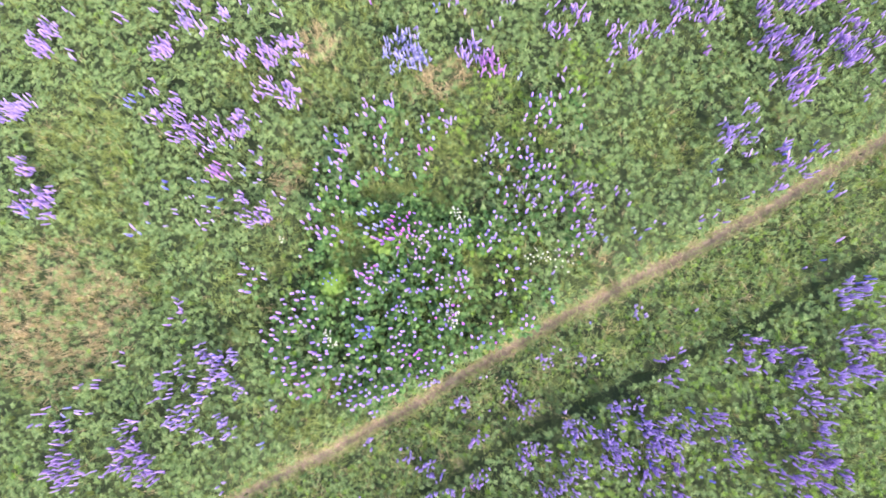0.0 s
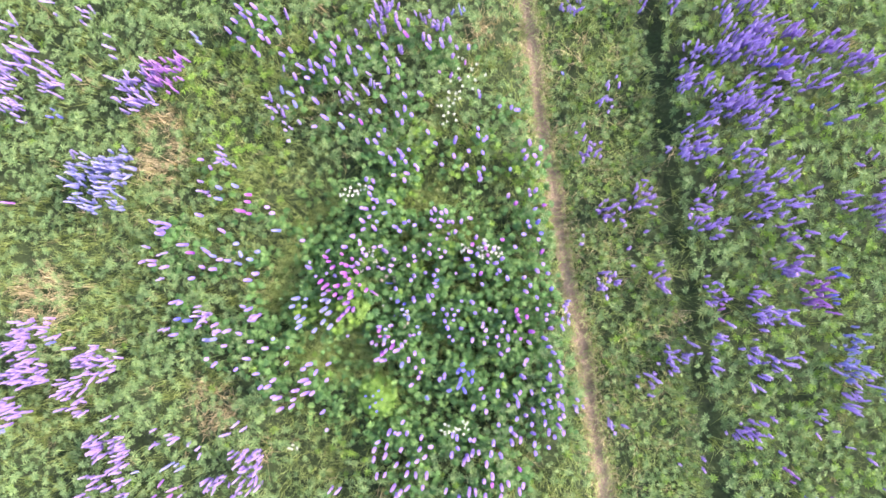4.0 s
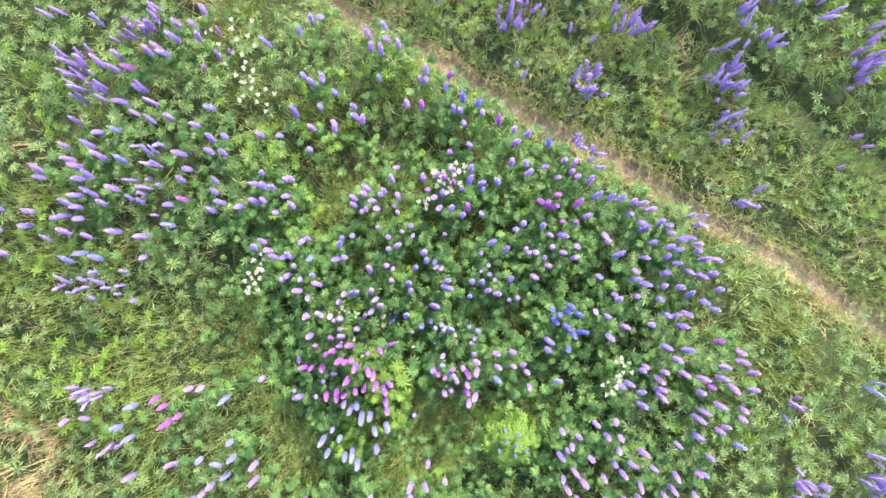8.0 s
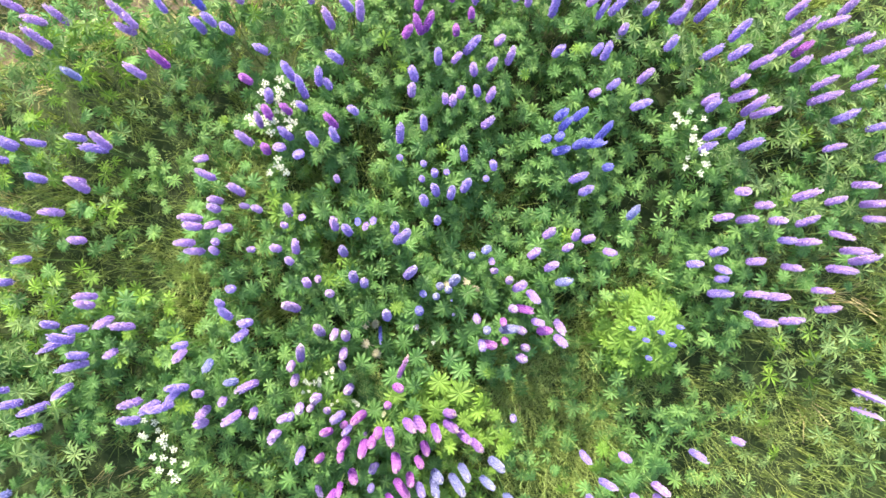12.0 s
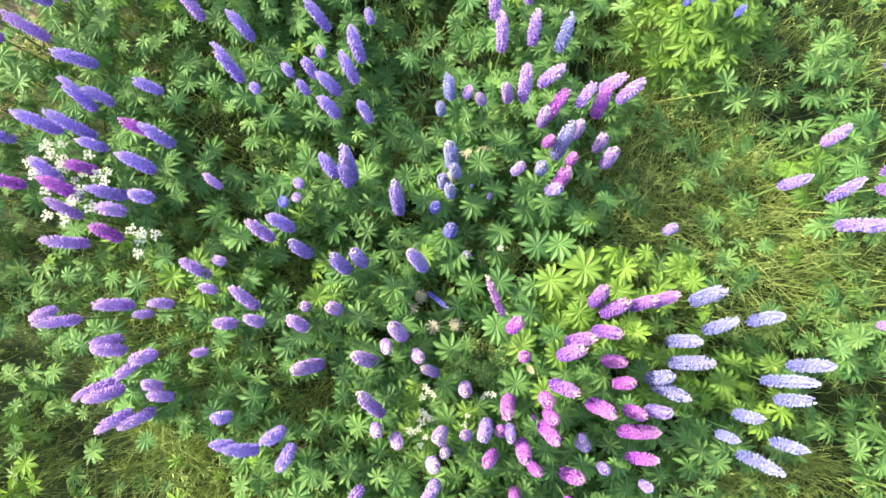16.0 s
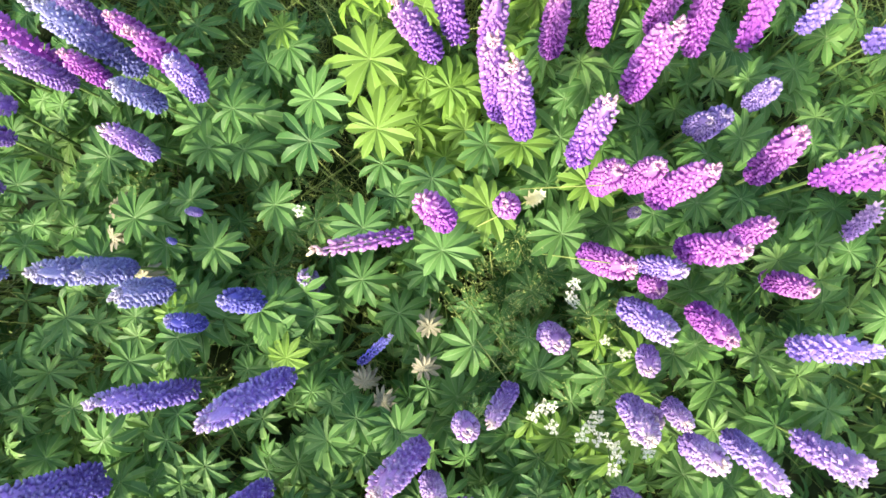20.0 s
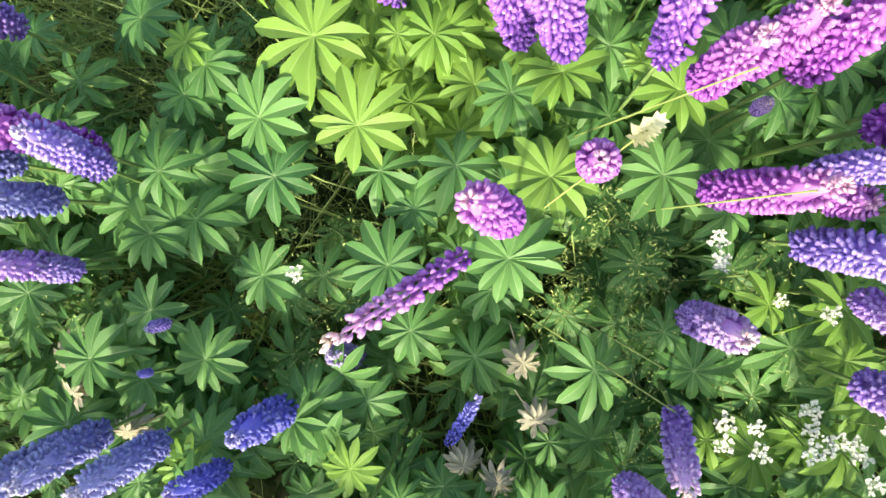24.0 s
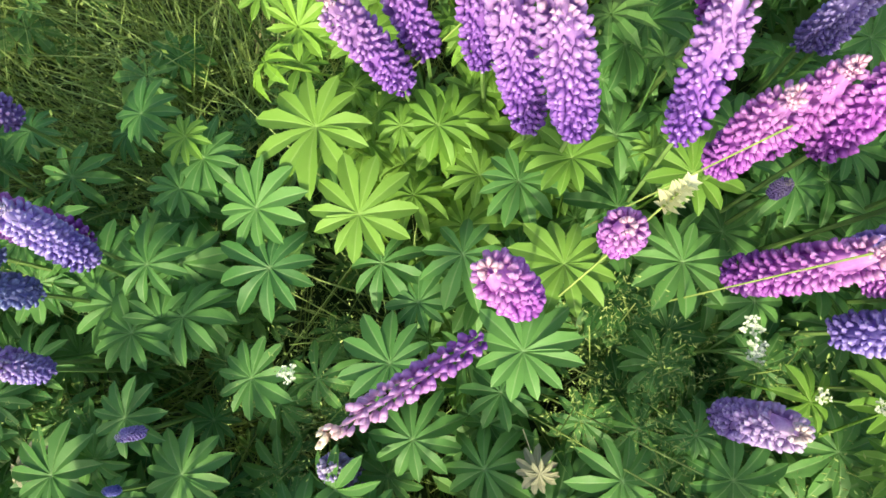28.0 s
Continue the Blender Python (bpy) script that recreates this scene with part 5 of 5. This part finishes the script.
x, y = r.uniform(-2.8, 3.0, 4400), r.uniform(-2.8, 2.2, 4400)
keep = (path_side(x, y) < -0.2) & (np.hypot(x - 0.2, y + 0.3) < 2.8) & (r.rand(len(x)) < 0.06 + 0.94 * np.maximum(grassy(x, y), blobs(x, y, PALE_GREEN, 0.5))) & ~heart(x, y)
at = np.stack([x[keep], y[keep], np.zeros(keep.sum())], 1)
stuff("bedstraw", strewn([sprig(r, h, 40, 0.0042) for h in (0.30, 0.38, 0.46)], at, r.uniform(0.7, 1.15, len(at)), r, 0.25), LEAF["sprig"], "feathery yellow-green bedstraw between the central lupins", "wildflowers")

# cow parsley
UMBELS = [as_mesh("flower_head", umbel(rng, s), LEAF["white"]) for s in (0.021, 0.026)]


def cow_parsley(x, y, height, heads, spread, size=1.0):
    base = new("cow_parsley")
    base.matrix_basis = pose(x, y, 0)
    tagged(base, "white cow parsley with flat flower heads among the lupins", "wildflower", "cow parsley")
    child("stem", STEM, base, turned(x, y, 0, 0, 0, 0, 0.7, height * 0.75))
    for i in range(heads):
        a, d = 2.4 * i + rng.uniform(0, 1), spread * np.sqrt((i + 0.3) / heads)
        hx, hy, hz = x + d * np.cos(a), y + d * np.sin(a), height + rng.uniform(-0.06, 0.06)
        way = Vector((hx - x, hy - y, hz - 0.03 - height * 0.72))
        m = Matrix.Translation((x, y, height * 0.72)) @ way.to_track_quat("Z", "Y").to_matrix().to_4x4() @ Matrix.Diagonal((0.4, 0.4, way.length, 1))
        child("stalk", STEM, base, m)
        child("flower_head", UMBELS[i % 2], base, turned(hx, hy, hz, rng.uniform(0, 6), rng.normal(0, 0.15), rng.normal(0, 0.15), size * rng.uniform(0.8, 1.15)))


for x, y, h, n, s in ((-0.69, 1.10, 0.66, 13, 0.17), (-0.70, 1.05, 0.68, 11, 0.15), (-0.66, 0.73, 0.6, 5, 0.07), (1.75, 1.06, 0.7, 8, 0.1), (1.81, 0.86, 0.7, 8, 0.11), (-1.31, -0.82, 0.66, 8, 0.1), (-1.21, -0.98, 0.66, 8, 0.11), (-0.176, -0.643, 0.56, 3, 0.025), (-0.335, -0.481, 0.56, 4, 0.035), (-0.403, -0.531, 0.56, 4, 0.03), (-0.461, -0.553, 0.57, 5, 0.045), (-0.297, -0.654, 0.55, 2, 0.02), (0.274, -0.296, 0.5, 1, 0.01), (-2.55, 0.25, 0.6, 11, 0.2), (-2.76, 0.3, 0.6, 7, 0.12), (-3.1, 0.45, 0.6, 13, 0.28), (2.4, -1.28, 0.6, 4, 0.07)):
    cow_parsley(x, y, h, n, s, 0.58 if h < 0.59 else 0.92)


def lime_bush(x, y, radius):
    """A young lupin in bright leaf, a low dome with a few small blue spikes."""
    base = new("lupin_bush")
    base.matrix_basis = pose(x, y, 0)
    tagged(base, "bright yellow-green lupin bush with a few small blue spikes", "lupin")
    for i in range(95):
        a, d = 2.4 * i, radius * np.sqrt((i + 0.5) / 95)
        lx, ly = x + d * np.cos(a) + rng.normal(0, 0.02), y + d * np.sin(a) + rng.normal(0, 0.02)
        z = 0.36 + 0.32 * (1 - (d / radius) ** 2) + rng.uniform(-0.08, 0.04)
        lean = 0.7 * d / radius
        child("leaf", LEAVES["lime"][i % 5], base, turned(lx, ly, z, rng.uniform(0, 6.3), -lean * np.sin(a), lean * np.cos(a), rng.uniform(0.75, 1.1)))
    for i in range(7):
        a, d = 2.4 * i + 1, 0.62 * radius * np.sqrt((i + 0.3) / 7)
        sx, sy = x + d * np.cos(a), y + d * np.sin(a)
        child("stem", STEM, base, turned(sx, sy, 0, 0, 0, 0, 0.8, 0.70))
        child("flower_spike", OUTER_SPIKES["blue"][1], base, turned(sx, sy, 0.69, i, 0.05, 0.05, 0.62, 0.5))


def bedstraw_plant(x, y, height):
    base = new("bedstraw_plant")
    base.matrix_basis = pose(x, y, 0)
    tagged(base, "loose yellowish bedstraw with tiny pale flowers", "wildflower", "bedstraw at the heart of the patch")
    for i in range(3):
        child("flower_spray", BEDSTRAW[i % 3], base, turned(x + rng.normal(0, 0.02), y + rng.normal(0, 0.02), 0, rng.uniform(0, 6), 0, 0, height / 0.5))


BEDSTRAW = [as_mesh("flower_spray", sprig(rng, 0.5, 210, 0.0027), LEAF["sprig"]) for _ in range(3)]
for x, y, z in ((0.306, -0.372, 0.46), (0.26, -0.36, 0.45), (-0.18, -0.55, 0.5), (-0.183, -0.60, 0.5), (-0.143, -0.533, 0.5), (-0.20, -0.52, 0.46), (-0.15, -0.57, 0.48), (0.224, -0.209, 0.42), (-0.335, -0.451, 0.46), (0.27, -0.134, 0.42), (-0.16, -0.59, 0.52), (-0.12, -0.55, 0.5), (0.60, -0.06, 0.5), (-0.36, -0.66, 0.5), (0.85, -0.42, 0.36), (0.75, -0.38, 0.34), (0.92, -0.33, 0.38), (0.70, -0.50, 0.34), (0.80, -0.30, 0.36), (1.0, -0.45, 0.34), (0.9, -0.7, 0.36), (1.02, -0.62, 0.4), (0.15, -1.8, 0.4), (0.3, -1.7, 0.4)):
    bedstraw_plant(x, y, z)
lime_bush(1.57, -0.21, 0.27)


def withered_rosette(x, y, z):
    base = new("withered_lupin")
    base.matrix_basis = pose(x, y, 0)
    tagged(base, "withered grey-brown lupin shoot with shrivelled leaves", "lupin", "withered shoots")
    child("stem", STEM, base, turned(x, y, 0, 0, 0, 0, 0.8, z))
    child("leaf", LEAVES["withered"][rng.randint(5)], base, turned(x, y, z, rng.uniform(0, 6), rng.normal(0, 0.2), rng.normal(0, 0.2), 0.5))
    child("leaf", LEAVES["withered"][rng.randint(5)], base, turned(x, y, z + 0.015, rng.uniform(0, 6), rng.normal(0, 0.4), rng.normal(0, 0.4), 0.38))


for x, y, z in ((-0.07, -0.375, 0.42), (-0.135, -0.315, 0.42), (-0.09, -0.19, 0.40), (-0.15, -0.2, 0.40), (0.48, 0.08, 0.42), (0.36, 0.06, 0.45), (0.53, 0.04, 0.42)):
    withered_rosette(x, y, z)



def oval_leaf(r, length):
    """A broad rounded leaf on a short stalk."""
    return join_shapes([leaflet(length, length * 0.78, (0.0, 0.22, 0.5, 0.78, 1.0), 0.12, 0.3, 0.2, 0.0), tube((0, 0, 0), (-0.03, 0.0, -0.12), 0.0012, 0.0015, 3)])


OVAL = [as_mesh("leaf", creased(oval_leaf(rng, k)), LEAF["near"], True) for k in (0.036, 0.044)]


def clover(x, y, height):
    base = new("broad_leaved_herb")
    base.matrix_basis = pose(x, y, 0)
    tagged(base, "low green herb with broad rounded leaves", "herb", "herbs at the heart of the patch")
    child("stem", STEM, base, turned(x, y, 0, 0, 0, 0, 0.6, height * 0.9))
    for i in range(6):
        a = 2.4 * i + rng.uniform(0, 1)
        d = 0.012 + 0.008 * i
        child("leaf", OVAL[i % 2], base, turned(x + d * np.cos(a), y + d * np.sin(a), height - 0.012 * i, a, rng.normal(0, 0.2), rng.normal(0, 0.2), rng.uniform(0.8, 1.1)))


for x, y, z in ((-0.39, -0.584, 0.44), (-0.42, -0.62, 0.44), (-0.335, -0.565, 0.43), (-0.36, -0.43, 0.43), (-0.50, -0.47, 0.44)):
    clover(x, y, z)

# a cream seed head beside a flower, and pale stalks lying across the leaves
SEED = as_mesh("seed_head", join_shapes([(v + np.array((0, 0, 0.007 * k)), f, u) for k in range(7) for v, f, u in [leaflet(0.015 - 0.001 * k, 0.0035, (0.05, 0.5, 1.0), 0.9, 0.2, 0.3, 2.4 * k + 1.05 * j) for j in range(6)]]), LEAF["cream"])
STRAW_STALK = as_mesh("grass_stalk", tube((0, 0, 0), (0, 0, 1), 0.0017, 0.0011, 4), LEAF["sprig"])


def grass_stalk(a, b, head=False):
    a, b = Vector(a), Vector(b)
    base = new("grass_stalk", STRAW_STALK)
    way = b - a
    turn = way.to_track_quat("Z", "Y").to_matrix().to_4x4()
    base.matrix_basis = Matrix.Translation(a) @ turn @ Matrix.Diagonal((1, 1, way.length, 1))
    tagged(base, "thin pale grass stalk " + ("with a cream seed head" if head else "leaning across the leaves"), "grass", "grass stalks")
    if head:
        ob = new("seed_head", SEED)
        ob.parent = base
        ob.matrix_basis = Matrix.Translation((0, 0, 0.97)) @ Matrix.Diagonal((1, 1, 1 / way.length, 1))


grass_stalk((0.10, -0.40, 0.0), (0.005, -0.66, 0.80), True)
grass_stalk((0.20, -0.40, 0.0), (-0.232, -0.454, 0.60))
grass_stalk((0.16, -0.44, 0.0), (-0.204, -0.489, 0.56))
grass_stalk((0.15, -0.66, 0.0), (-0.04, -0.75, 0.82))
grass_stalk((-0.02, -0.62, 0.0), (-0.14, -0.69, 0.82))
